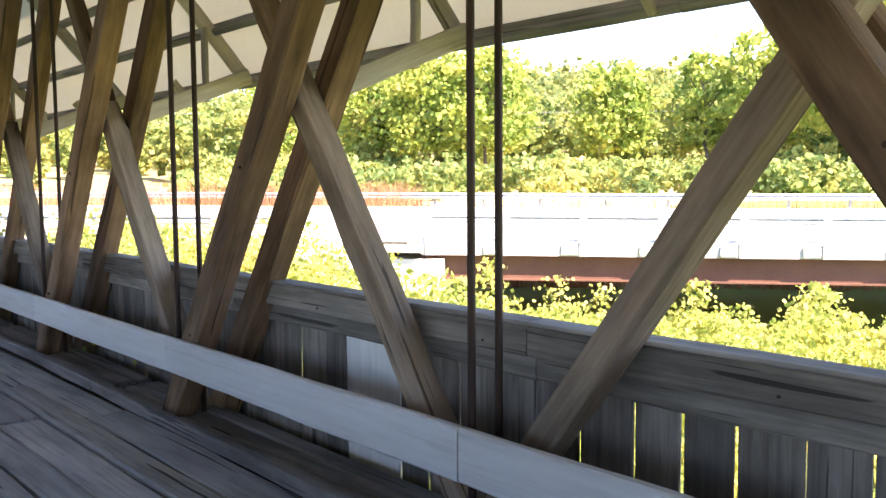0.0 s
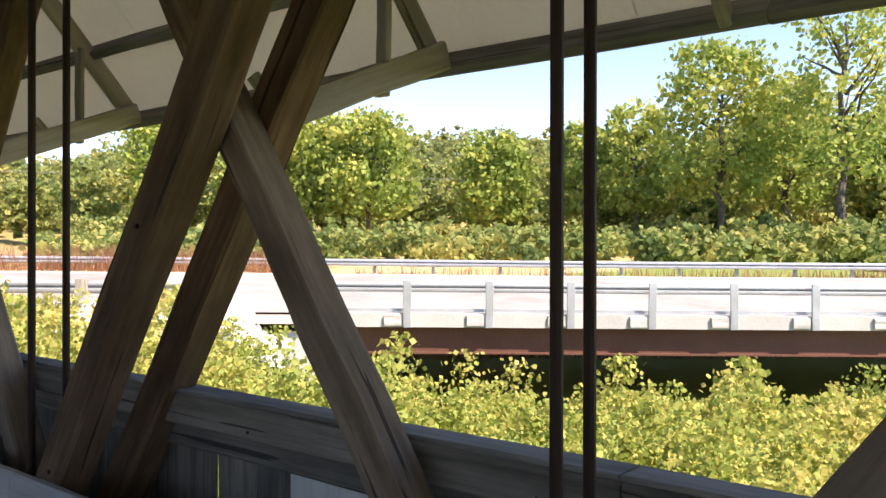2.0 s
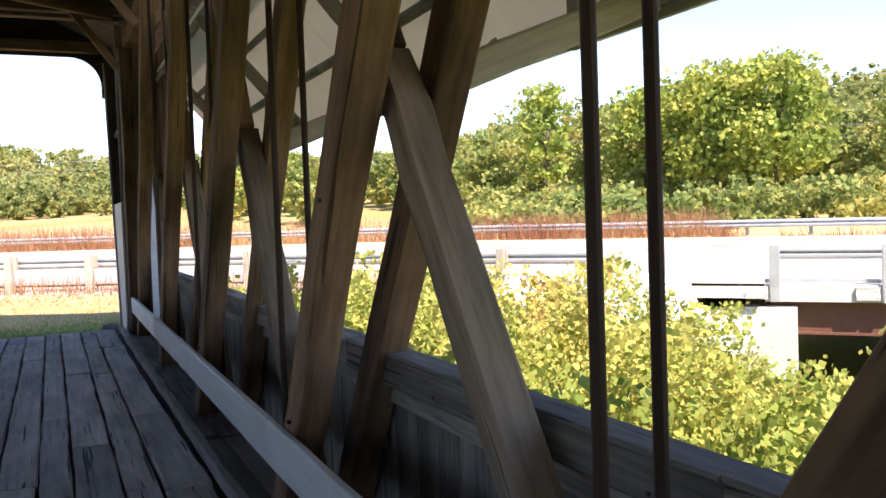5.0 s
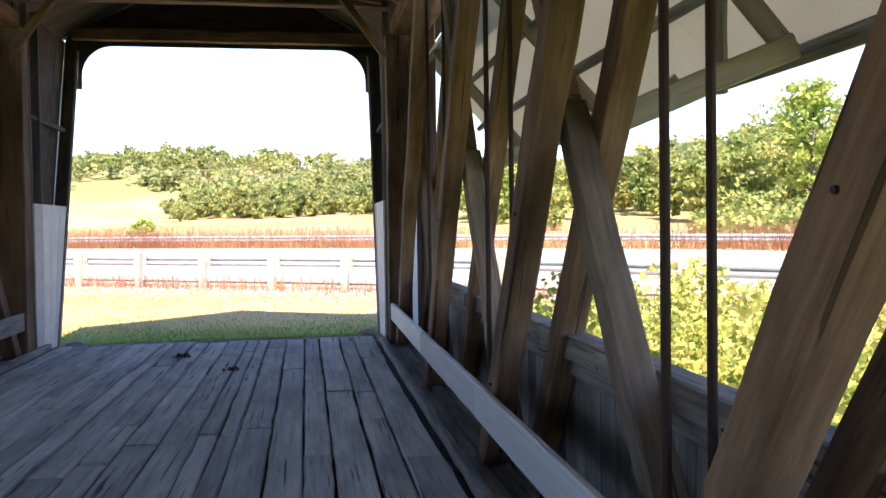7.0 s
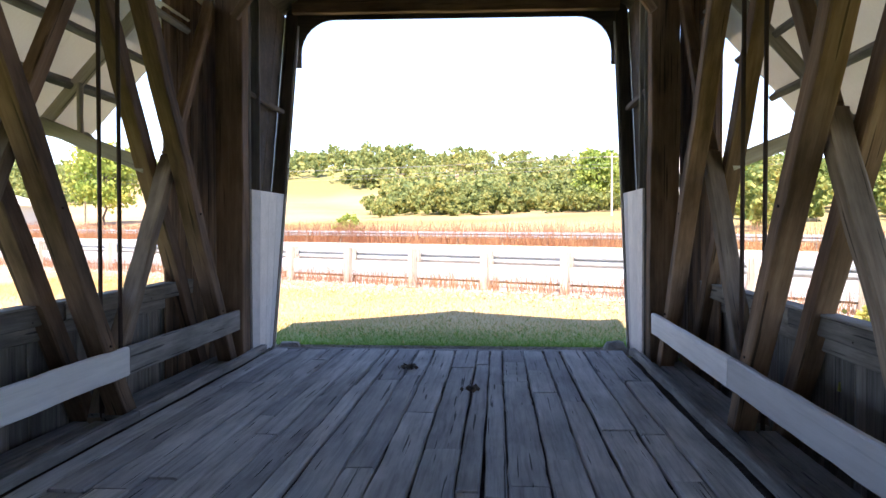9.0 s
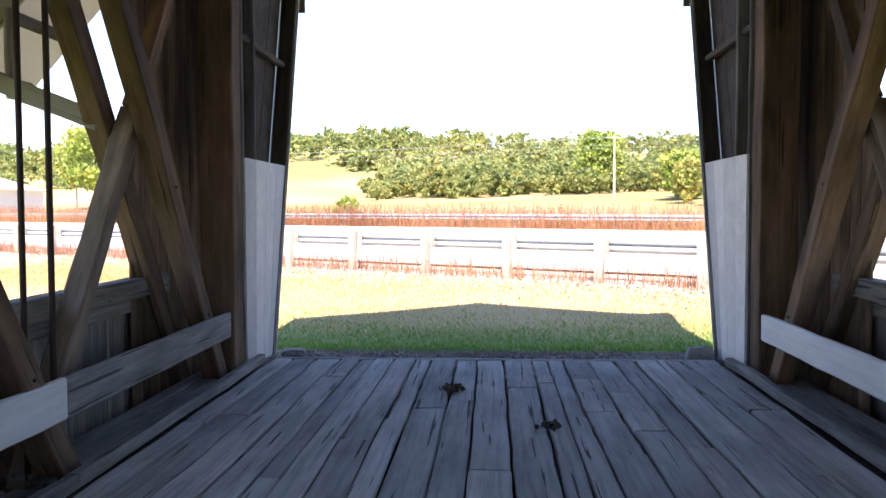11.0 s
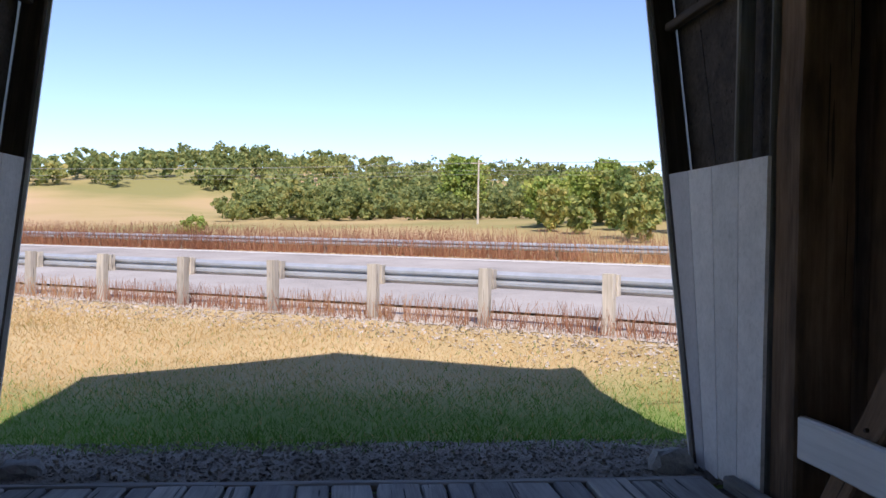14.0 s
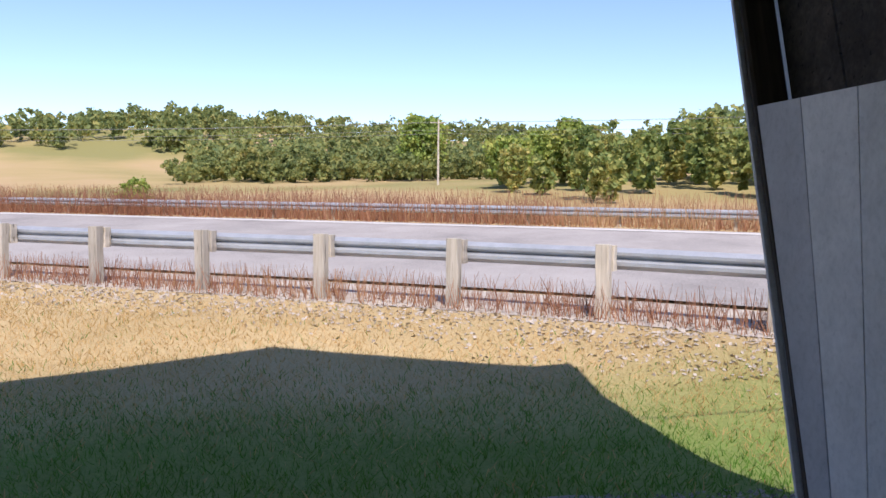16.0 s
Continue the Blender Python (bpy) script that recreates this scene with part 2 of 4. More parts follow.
def raw_quads(name, v, mat, parent=None, kind=""):
    n = len(v) // 4
    me = bpy.data.meshes.new(name)
    me.vertices.add(4 * n)
    me.vertices.foreach_set("co", np.asarray(v, np.float32).ravel())
    me.loops.add(4 * n)
    me.loops.foreach_set("vertex_index", np.arange(4 * n, dtype=np.int32))
    me.polygons.add(n)
    me.polygons.foreach_set("loop_start", np.arange(0, 4 * n, 4, dtype=np.int32))
    me.update(calc_edges=True)
    me.materials.append(mat)
    ob = new(name, me)
    if parent:
        ob.parent = parent
    return tagged(ob, kind=kind)


def blades(name, xy, z, h, w, mat, seed=2, lean=0.5, kind="stuff"):
    rng = np.random.default_rng(seed)
    n = len(xy)
    h = h * rng.uniform(0.5, 1.4, n)
    a = rng.uniform(0, 2 * np.pi, n)
    d = np.stack([np.cos(a), np.sin(a)], 1) * (w * rng.uniform(0.7, 1.3, n))[:, None] / 2
    tip = rng.normal(size=(n, 2)) * (h * lean)[:, None]
    v = np.zeros((n, 4, 3))
    v[:, 0, :2], v[:, 1, :2] = xy - d, xy + d
    v[:, 2, :2], v[:, 3, :2] = xy + tip + d * 0.3, xy + tip - d * 0.3
    v[:, :2, 2] = (z - 0.01)[:, None]
    v[:, 2:, 2] = (z + h)[:, None]
    return raw_quads(name, v.reshape(-1, 3), mat, None, kind)


# ---- lie of the land ----
GUARD = [(-70, 52.9), (-40, 34.8), (-20, 22.6), (-5.3, 13.85), (4.2, 8.25), (9.4, 3.3), (14.6, -2.4), (17.4, -5.4), (20.0, -8.4), (25.6, -15.1), (32, -22.9), (45, -39), (71, -71)]
GUARD_TOP = [1.15, 1.1, 1.07, 1.03, 0.98, 0.91, 0.85, 0.81, 0.77, 0.72, 0.67, 0.58, 0.4]


def curve_samples():
    out = []
    for i in range(len(GUARD) - 1):
        p = [np.array((*GUARD[min(max(k, 0), len(GUARD) - 1)], GUARD_TOP[min(max(k, 0), len(GUARD) - 1)]), float) for k in (i - 1, i, i + 1, i + 2)]
        m1 = (p[2] - p[0]) / 2 if i > 0 else p[2] - p[1]
        m2 = (p[3] - p[1]) / 2 if i < len(GUARD) - 2 else p[2] - p[1]
        for u in np.linspace(0, 1, 60, endpoint=False):
            out.append((2 * u**3 - 3 * u**2 + 1) * p[1] + (u**3 - 2 * u**2 + u) * m1 + (-2 * u**3 + 3 * u**2) * p[2] + (u**3 - u**2) * m2)
    return np.array(out)


GS = curve_samples()
GL = np.concatenate([[0], np.cumsum(np.linalg.norm(np.diff(GS[:, :2], axis=0), axis=1))])
GT = np.gradient(GS[:, :2], axis=0)
GT /= np.linalg.norm(GT, axis=1)[:, None]
GN = np.stack([-GT[:, 1], GT[:, 0]], 1)
S_POST = GL[np.argmin(np.hypot(GS[:, 0] - 4.2, GS[:, 1] - 8.25))]
S_DECK = GL[np.argmin(np.hypot(GS[:, 0] - 14.46, GS[:, 1] + 2.25))]


def on_road(s, off):
    """Place beside the guard line at length s, and the rail's top there."""
    x, y, z, nx, ny = (float(np.interp(s, GL, q)) for q in (GS[:, 0], GS[:, 1], GS[:, 2], GN[:, 0], GN[:, 1]))
    return Vector((x + nx * off, y + ny * off, z)), Vector((ny, -nx, 0))


def bank(off):
    return np.clip(off - 0.8, 0, 11.0) * 0.075


def smooth(a, b, v):
    u = np.clip((v - a) / (b - a), 0, 1)
    return u * u * (3 - 2 * u)


def ground_height(x, y):
    x, y = np.asarray(x, float).ravel(), np.asarray(y, float).ravel()
    out = np.empty(len(x))
    for k in range(0, len(x), 4000):
        xs, ys = x[k:k + 4000], y[k:k + 4000]
        d2 = (xs[:, None] - GS[None, :, 0]) ** 2 + (ys[:, None] - GS[None, :, 1]) ** 2
        j = d2.argmin(1)
        off = (xs - GS[j, 0]) * GN[j, 0] + (ys - GS[j, 1]) * GN[j, 1]
        road = GS[j, 2] - 0.98 + bank(off) - 0.04
        s = GL[j]
        lawn = -0.10 - 0.32 * smooth(0.3, 3.5, ys) * (1 - smooth(5.5, 9.5, ys))
        creek = -0.35 - 0.75 * smooth(0, -13, ys) - 2.0 * smooth(-15, -26, ys)
        base = np.where(ys > 0, lawn, creek)
        side = smooth(2.5, 9, np.abs(xs)) * smooth(4, -1, ys)
        base = base * (1 - side) + (creek - 0.25) * side
        on_bank = 1 - smooth(S_DECK - 2.5, S_DECK + 1.5, s)
        near = smooth(-3.5, -0.5, off) * on_bank
        z = base * (1 - near) + road * near
        under = (1 - on_bank) * smooth(-8.0, -2.0, off)
        z = z * (1 - under) + under * (-2.6)
        beyond = smooth(13.4, 20, off) 
        far = 0.1 + 3.8 * smooth(25, 130, off) * smooth(25, 90, ys) + 5 * smooth(130, 300, off)
        hill = 15.5 * np.exp(-((xs + 45) / 75) ** 2 - ((ys - 285) / 75) ** 2) + 13 * np.exp(-((xs + 190) / 90) ** 2 - ((ys - 260) / 90) ** 2)
        hill += 17 * np.exp(-((xs - 190) / 90) ** 2 - ((ys - 130) / 110) ** 2) + 12 * np.exp(-((xs - 70) / 70) ** 2 - ((ys - 320) / 70) ** 2)
        z = z * (1 - beyond) + (far + hill) * beyond
        out[k:k + 4000] = z
    return out


def axis_steps(lo, hi, mid, fine, grow):
    up, dn = [mid], [mid]
    st = fine
    while up[-1] < hi:
        up.append(up[-1] + st)
        st *= 1 + grow * (up[-1] - mid > 14)
    st = fine
    while dn[-1] > lo:
        dn.append(dn[-1] - st)
        st *= 1 + grow * (mid - dn[-1] > 14)
    return np.array(sorted(set(dn + up)))


def build_ground():
    xs, ys = axis_steps(-900, 900, 2, 0.4, 0.06), axis_steps(-500, 1400, 2, 0.4, 0.06)
    X, Y = np.meshgrid(xs, ys)
    Z = ground_height(X, Y)
    rng = np.random.default_rng(5)
    Z = Z + rng.normal(size=len(Z)) * 0.006
    v = np.stack([X.ravel(), Y.ravel(), Z], 1)
    w, h = len(xs), len(ys)
    idx = np.arange(w * h).reshape(h, w)
    f = np.stack([idx[:-1, :-1], idx[:-1, 1:], idx[1:, 1:], idx[1:, :-1]], -1).reshape(-1, 4)
    m, nt, b = material("ground_cover", 0.95)
    tc = nt.nodes.new("ShaderNodeTexCoord")
    big = node(nt, "ShaderNodeTexNoise", Scale=0.25, Detail=5)
    small = node(nt, "ShaderNodeTexNoise", Scale=28.0, Detail=5, Roughness=0.7)
    for q in (big, small):
        nt.links.new(tc.outputs["Object"], q.inputs[0])
    dry = ramp(nt, [(0.3, (0.29, 0.22, 0.09)), (0.5, (0.48, 0.36, 0.18)), (0.72, (0.60, 0.47, 0.27))])
    nt.links.new(mix(nt, "MIX", 0.5, big.outputs[0], small.outputs[0]), dry.inputs[0])
    sep = nt.nodes.new("ShaderNodeSeparateXYZ")
    nt.links.new(tc.outputs["Object"], sep.inputs[0])
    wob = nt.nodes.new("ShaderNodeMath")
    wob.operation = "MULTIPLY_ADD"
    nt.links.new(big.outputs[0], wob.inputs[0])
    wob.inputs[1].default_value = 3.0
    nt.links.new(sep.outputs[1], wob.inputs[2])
    # green ground kept to the portal's shadow zone, with shade in its colour
    shade_green = node(nt, "ShaderNodeMapRange")
    shade_green.inputs[1].default_value, shade_green.inputs[2].default_value, shade_green.inputs[3].default_value, shade_green.inputs[4].default_value = 5.2, 7.4, 0.85, 0.0
    nt.links.new(wob.outputs[0], shade_green.inputs[0])
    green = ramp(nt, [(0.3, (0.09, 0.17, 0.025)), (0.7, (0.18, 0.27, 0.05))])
    nt.links.new(small.outputs[0], green.inputs[0])
    meadow = node(nt, "ShaderNodeTexNoise", Scale=0.02, Detail=4)
    nt.links.new(tc.outputs["Object"], meadow.inputs[0])
    pasture = ramp(nt, [(0.38, (0.24, 0.22, 0.08)), (0.5, (0.38, 0.29, 0.13)), (0.62, (0.46, 0.32, 0.18))])
    nt.links.new(meadow.outputs[0], pasture.inputs[0])
    away = node(nt, "ShaderNodeMapRange")
    away.inputs[1].default_value, away.inputs[2].default_value = 28, 60
    nt.links.new(sep.outputs[1], away.inputs[0])
    col = mix(nt, "MIX", shade_green.outputs[0], dry.outputs[0], green.outputs[0])
    col = mix(nt, "MIX", away.outputs[0], col, pasture.outputs[0])
    nt.links.new(col, b.inputs["Base Color"])
    bp = node(nt, "ShaderNodeBump", Strength=0.6, Distance=0.04)
    nt.links.new(small.outputs[0], bp.inputs["Height"])
    nt.links.new(bp.outputs[0], b.inputs["Normal"])
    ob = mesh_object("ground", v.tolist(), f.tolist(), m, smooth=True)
    return tagged(ob, "dry mown grass and meadow with low hills", "ground", kind="structure")


build_ground()


def ribbon(name, s0, s1, o0, o1, lift, mat, label, step=2.0):
    n = max(2, int((s1 - s0) / step))
    verts, faces = [], []
    for i in range(n + 1):
        s = s0 + (s1 - s0) * i / n
        for j in range(5):
            o = o0 + (o1 - o0) * j / 4
            p, _ = on_road(s, o)
            verts.append((p.x, p.y, p.z - 0.98 + float(bank(o)) + lift))
    for i in range(n):
        for j in range(4):
            a = i * 5 + j
            faces.append((a, a + 5, a + 6, a + 1))
    return tagged(mesh_object(name, verts, faces, mat, smooth=True), label, "road", kind="structure")


S_END = GL[-1] - 2
ribbon("road", 2, S_END, 1.6, 11.2, 0.02, ASPHALT, "worn grey two-lane asphalt highway on a banked bend")
ribbon("road_edge_line", 2, S_END, 10.6, 10.95, 0.03, PAINT_LINE, "white painted edge line on the asphalt")
ribbon("road_shoulder", 2, S_DECK, -0.48, 1.58, -0.03, PALE_GRAVEL, "pale gravel shoulder under the guardrail")

# ---- covered bridge: trusses ----
PANEL, MID = 3.05, -16.47
Y_BACK = -32.4


def lean(y, s):
    """The trusses spread slightly towards the portal."""
    return 0.0075 * (y + 16.5) if s > 0 else 0.006 * (y + 16.5)


def node_y(k):
    return MID + PANEL * k


def build_truss(s, name):
    t = empty(name, "structure", "old brown timber truss of crossed braces and iron rods", "truss")

    def at(x, y, z):
        return (s * (x + lean(y, s)), y, z)

    ahead = 0.25 if s < 0 else 0.0  # the left truss stands a little further on

    for k in range(-4, 6):
        fwd = k >= 1
        base = (node_y(k) + (0.15 if k == 5 else ahead)) if fwd else node_y(k - 1) + ahead
        sg = 1 if fwd else -1

        def brace_y(z):
            return (base - 0.585 - 0.665 * (z - 1)) if fwd else (base + 0.80 + 0.66 * (z - 1))

        def tie_y(z):
            return (base - 2.165 + 0.685 * (z - 1)) if fwd else (base + 2.42 - 0.72 * (z - 1))

        zt = 4.6
        y_end = brace_y(-0.12)
        if k == 5:
            y_end = min(y_end, -0.55)
        so = -0.01 * sg
        beam("inner_brace", at(2.545, y_end, -0.12), at(2.545, brace_y(zt), zt), 0.195, 0.17, TIMBER, t, up=(1, 0, 0), seg=12, rough=0.008)
        beam("outer_brace", at(2.915, y_end + so, -0.12), at(2.915, brace_y(zt) + so, zt), 0.195, 0.165, TIMBER, t, up=(1, 0, 0), seg=12, rough=0.008)
        beam("tie", at(2.74, tie_y(-0.15), -0.15), at(2.74, tie_y(2.34), 2.34), 0.145, 0.165, TIE_WOOD, t, "grey lighter tie timber", up=(1, 0, 0), seg=10, rough=0.008)
        beam("upper_tie", at(2.74, tie_y(2.36), 2.36), at(2.74, tie_y(4.3), 4.3), 0.16, 0.12, TIMBER, t, up=(1, 0, 0), seg=6, rough=0.006)
        for z0 in (0.62, 1.75):
            tube("bolt", at(2.445, brace_y(z0), z0), at(2.465, brace_y(z0), z0), 0.011, IRON, t, sides=8)
    for k in range(-5, 5):
        for x in (2.52, 2.695):
            y = node_y(k) + ahead
            tube("rod", at(x, y, -0.1), at(x, y, 4.6), 0.019, IRON, t, "dark iron truss rod", sides=10)
    beam("top_chord", at(2.73, Y_BACK, 4.62), at(2.73, -0.55, 4.62), 0.26, 0.5, TIMBER, t, up=(1, 0, 0), seg=30)
    beam("end_post", at(2.56, -0.68, -0.1), at(2.56, -0.68, 4.5), 0.29, 0.34, TIMBER, t, up=(1, 0, 0), seg=8)
    return t


build_truss(1, "truss_right")
build_truss(-1, "truss_left")


def build_siding(s, name):
    w = empty(name, "structure", "low weathered board wall below the open truss", "wall")
    rng = random.Random(4 + s)
    y = Y_BACK
    i = 0
    while y < -0.9:
        wd = rng.uniform(0.22, 0.30)
        white = s > 0 and -15.42 < y + wd / 2 < -14.85
        x = 3.03 + lean(y, s) + rng.uniform(-0.006, 0.006)
        beam("board", (s * x, y + wd / 2, -0.55), (s * x, y + wd / 2, 0.85), wd - rng.choice((0.004, 0.004, 0.012, 0.02)), 0.024, WHITE if white else SIDING, w, "white painted board" if white else "", up=(1, 0, 0), seg=3, rough=0.002)
        y += wd
        i += 1
    for k in range(-5, 6):
        a, b = node_y(k) - PANEL, min(node_y(k), -0.85)
        beam("ledge", (s * (2.925 + lean(a, s)), a + 0.01, 0.895), (s * (2.925 + lean(b, s)), b, 0.895), 0.15, 0.075, SIDING, w, "weathered horizontal ledge timber", up=(1, 0, 0), seg=6)
        beam("ledge_cap", (s * (2.955 + lean(a, s)), a + 0.01, 0.98), (s * (2.955 + lean(b, s)), b, 0.98), 0.02, 0.15, GREY_RAIL, w, up=(1, 0, 0), seg=6, rough=0.003)
        beam("girt", (s * (2.985 + lean(a, s)), a + 0.01, 0.755), (s * (2.985 + lean(b, s)), b, 0.755), 0.125, 0.05, SIDING, w, up=(1, 0, 0), seg=6)
        for q in range(4):
            yq = a + 0.3 + 0.75 * q
            if yq < b - 0.1:
                tube("nail", (s * (2.887 + lean(yq, s)), yq, 0.86), (s * (2.882 + lean(yq, s)), yq, 0.86), 0.008, IRON, w, sides=6)
    return w


build_siding(1, "wall_right")
build_siding(-1, "wall_left")

# guard rails along the roadway
RAIL_Y = [-0.78, -4.3, -7.35, -10.4, -13.45, -16.5, -19.6, -22.6, -25.7, -28.7, -31.8]
for s in (1, -1):
    for i in range(len(RAIL_Y) - 1):
        y1, y0 = RAIL_Y[i] - 0.004 + (0.27 if s < 0 and i else 0), RAIL_Y[i + 1] + 0.004 + (0.27 if s < 0 else 0)
        grey = s < 0 and i == 0
        xr = 2.43 if s > 0 else 2.46
        ob = beam("guard_rail", (s * (xr + lean(y0, s)), y0, 0.45), (s * (xr + lean(y1, s)), y1, 0.45), 0.25, 0.055, GREY_RAIL if grey else WHITE, up=(1, 0, 0), seg=10, rough=0.003)
        tagged(ob, "bare grey wooden guard rail board nailed to the truss" if grey else "white painted wooden guard rail board nailed to the truss", "guard rail", "guard rails along the roadway")
        for q in range(3):
            yn = y0 + 0.06 + (y1 - y0 - 0.12) * q / 2
            for zn in (0.385, 0.515):
                xn = s * (xr - 0.028 + lean(yn, s))
                tube("nail", (xn, yn, zn), (xn - s * 0.006, yn, zn), 0.009, IRON, ob, sides=6)

# ---- awning over the open side ----
def build_awning(s, name):
    a = empty(name, "structure", "lean-to awning roof of pale sheets on purlins and rafters", "roof")
    X0, Z0, X1, Z1 = 4.15, 2.61, 2.98, 3.91

    def slope(u, lift=0.0):
        n = Vector((Z1 - Z0, 0, X0 - X1)).normalized()
        return X0 + (X1 - X0) * u + n.x * lift, Z0 + (Z1 - Z0) * u + n.z * lift

    up = Vector((s * (Z1 - Z0), 0, X0 - X1)).normalized()
    for k in range(-5, 6):
        y = -14.77 + PANEL * (k - 1)
        if y > -0.8:
            continue
        beam("outrigger", (s * 2.98, y, 2.24), (s * 4.12, y, 2.695), 0.05, 0.15, FRESH, a, up=(0, 0, 1), seg=4)
        xa, za = slope(0.02)
        xb, zb = slope(1.0)
        beam("rafter", (s * xa, y + 0.05, za + 0.02), (s * xb, y + 0.05, zb + 0.02), 0.045, 0.14, FRESH, a, up=up, seg=4)
        xm, zm = slope(0.36)
        beam("strut", (s * 3.68, y + 0.03, 2.42), (s * 3.68, y + 0.03, slope(0.4)[1] - 0.02), 0.09, 0.04, FRESH, a, up=(1, 0, 0), seg=2)
        if y + PANEL / 2 < -1.4:
            (xa, za), (xm, zm) = slope(-0.01), slope(0.10)
            beam("lookout", (s * xa, y + PANEL / 2, za + 0.03), (s * xm, y + PANEL / 2, zm + 0.03), 0.05, 0.10, FRESH, a, up=up, seg=2)
    for u in (0.0, 0.34, 0.67, 1.0):
        x, z = slope(u, 0.09)
        for k in range(-5, 6):
            y0, y1 = node_y(k) - PANEL, min(node_y(k), -1.0)
            beam("purlin", (s * x, y0 + 0.003, z), (s * x, y1 - 0.003, z), 0.07, 0.14 if u else 0.17, GREY_RAIL, a, up=up, seg=5, rough=0.004)
    y = Y_BACK
    while y < -1.3:
        y1 = min(y + 0.92, -0.95)
        (xa, za), (xb, zb) = slope(-0.06, 0.162), slope(1.06, 0.162)
        beam("sheet", (s * xa, (y + y1) / 2, za), (s * xb, (y + y1) / 2, zb), y1 - y + 0.004, 0.006, SHEET, a, up=up, seg=2, rough=0.001)
        y = y1
    return a


build_awning(1, "awning_right")
build_awning(-1, "awning_left")


# ---- main roof ----
def build_roof():
    r = empty("roof", "structure", "gabled roof of boards coloured shade-dark over the bridge", "roof")
    Y1 = 2.12
    for s in (1, -1):
        y = Y_BACK - 0.4
        while y < Y1 - 0.05:
            y1 = min(y + 1.21, Y1)
            up = Vector((s * 1.8, 0, 3.36)).normalized()
            beam("roof_board", (s * 3.36, (y + y1) / 2, 4.60), (0.0, (y + y1) / 2, 6.42), y1 - y + 0.002, 0.04, SHADED_WOOD, r, up=up, seg=2, rough=0.001)
            y = y1
    for k in range(-5, 6):
        y = node_y(k)
        beam("tie_beam", (-2.5, y, 5.0), (2.5, y, 5.0), 0.18, 0.22, TIMBER, r, up=(0, 0, 1), seg=8)
        for s in (1, -1):
            beam("rafter", (s * 3.2, y, 4.62), (s * 0.03, y, 6.33), 0.09, 0.14, TIMBER, r, up=(0, 0, 1), seg=6)
            beam("knee_brace", (s * 2.46, y + 0.02, 4.1), (s * 1.85, y + 0.02, 4.92), 0.1, 0.1, TIMBER, r, up=(0, 1, 0), seg=3)
            a, b = (2.4, node_y(k + 1)) if k < 5 else (2.4, y)
            if k < 5:
                beam("lateral_brace", (s * 2.4, y, 4.86), (-s * 2.4, node_y(k + 1), 4.86), 0.1, 0.08, TIMBER, r, up=(0, 0, 1), seg=6)
    return r


build_roof()


# ---- portal ----
def front_y(z):
    """The slanting front edge of the portal."""
    return 0.47 + 0.316 * z


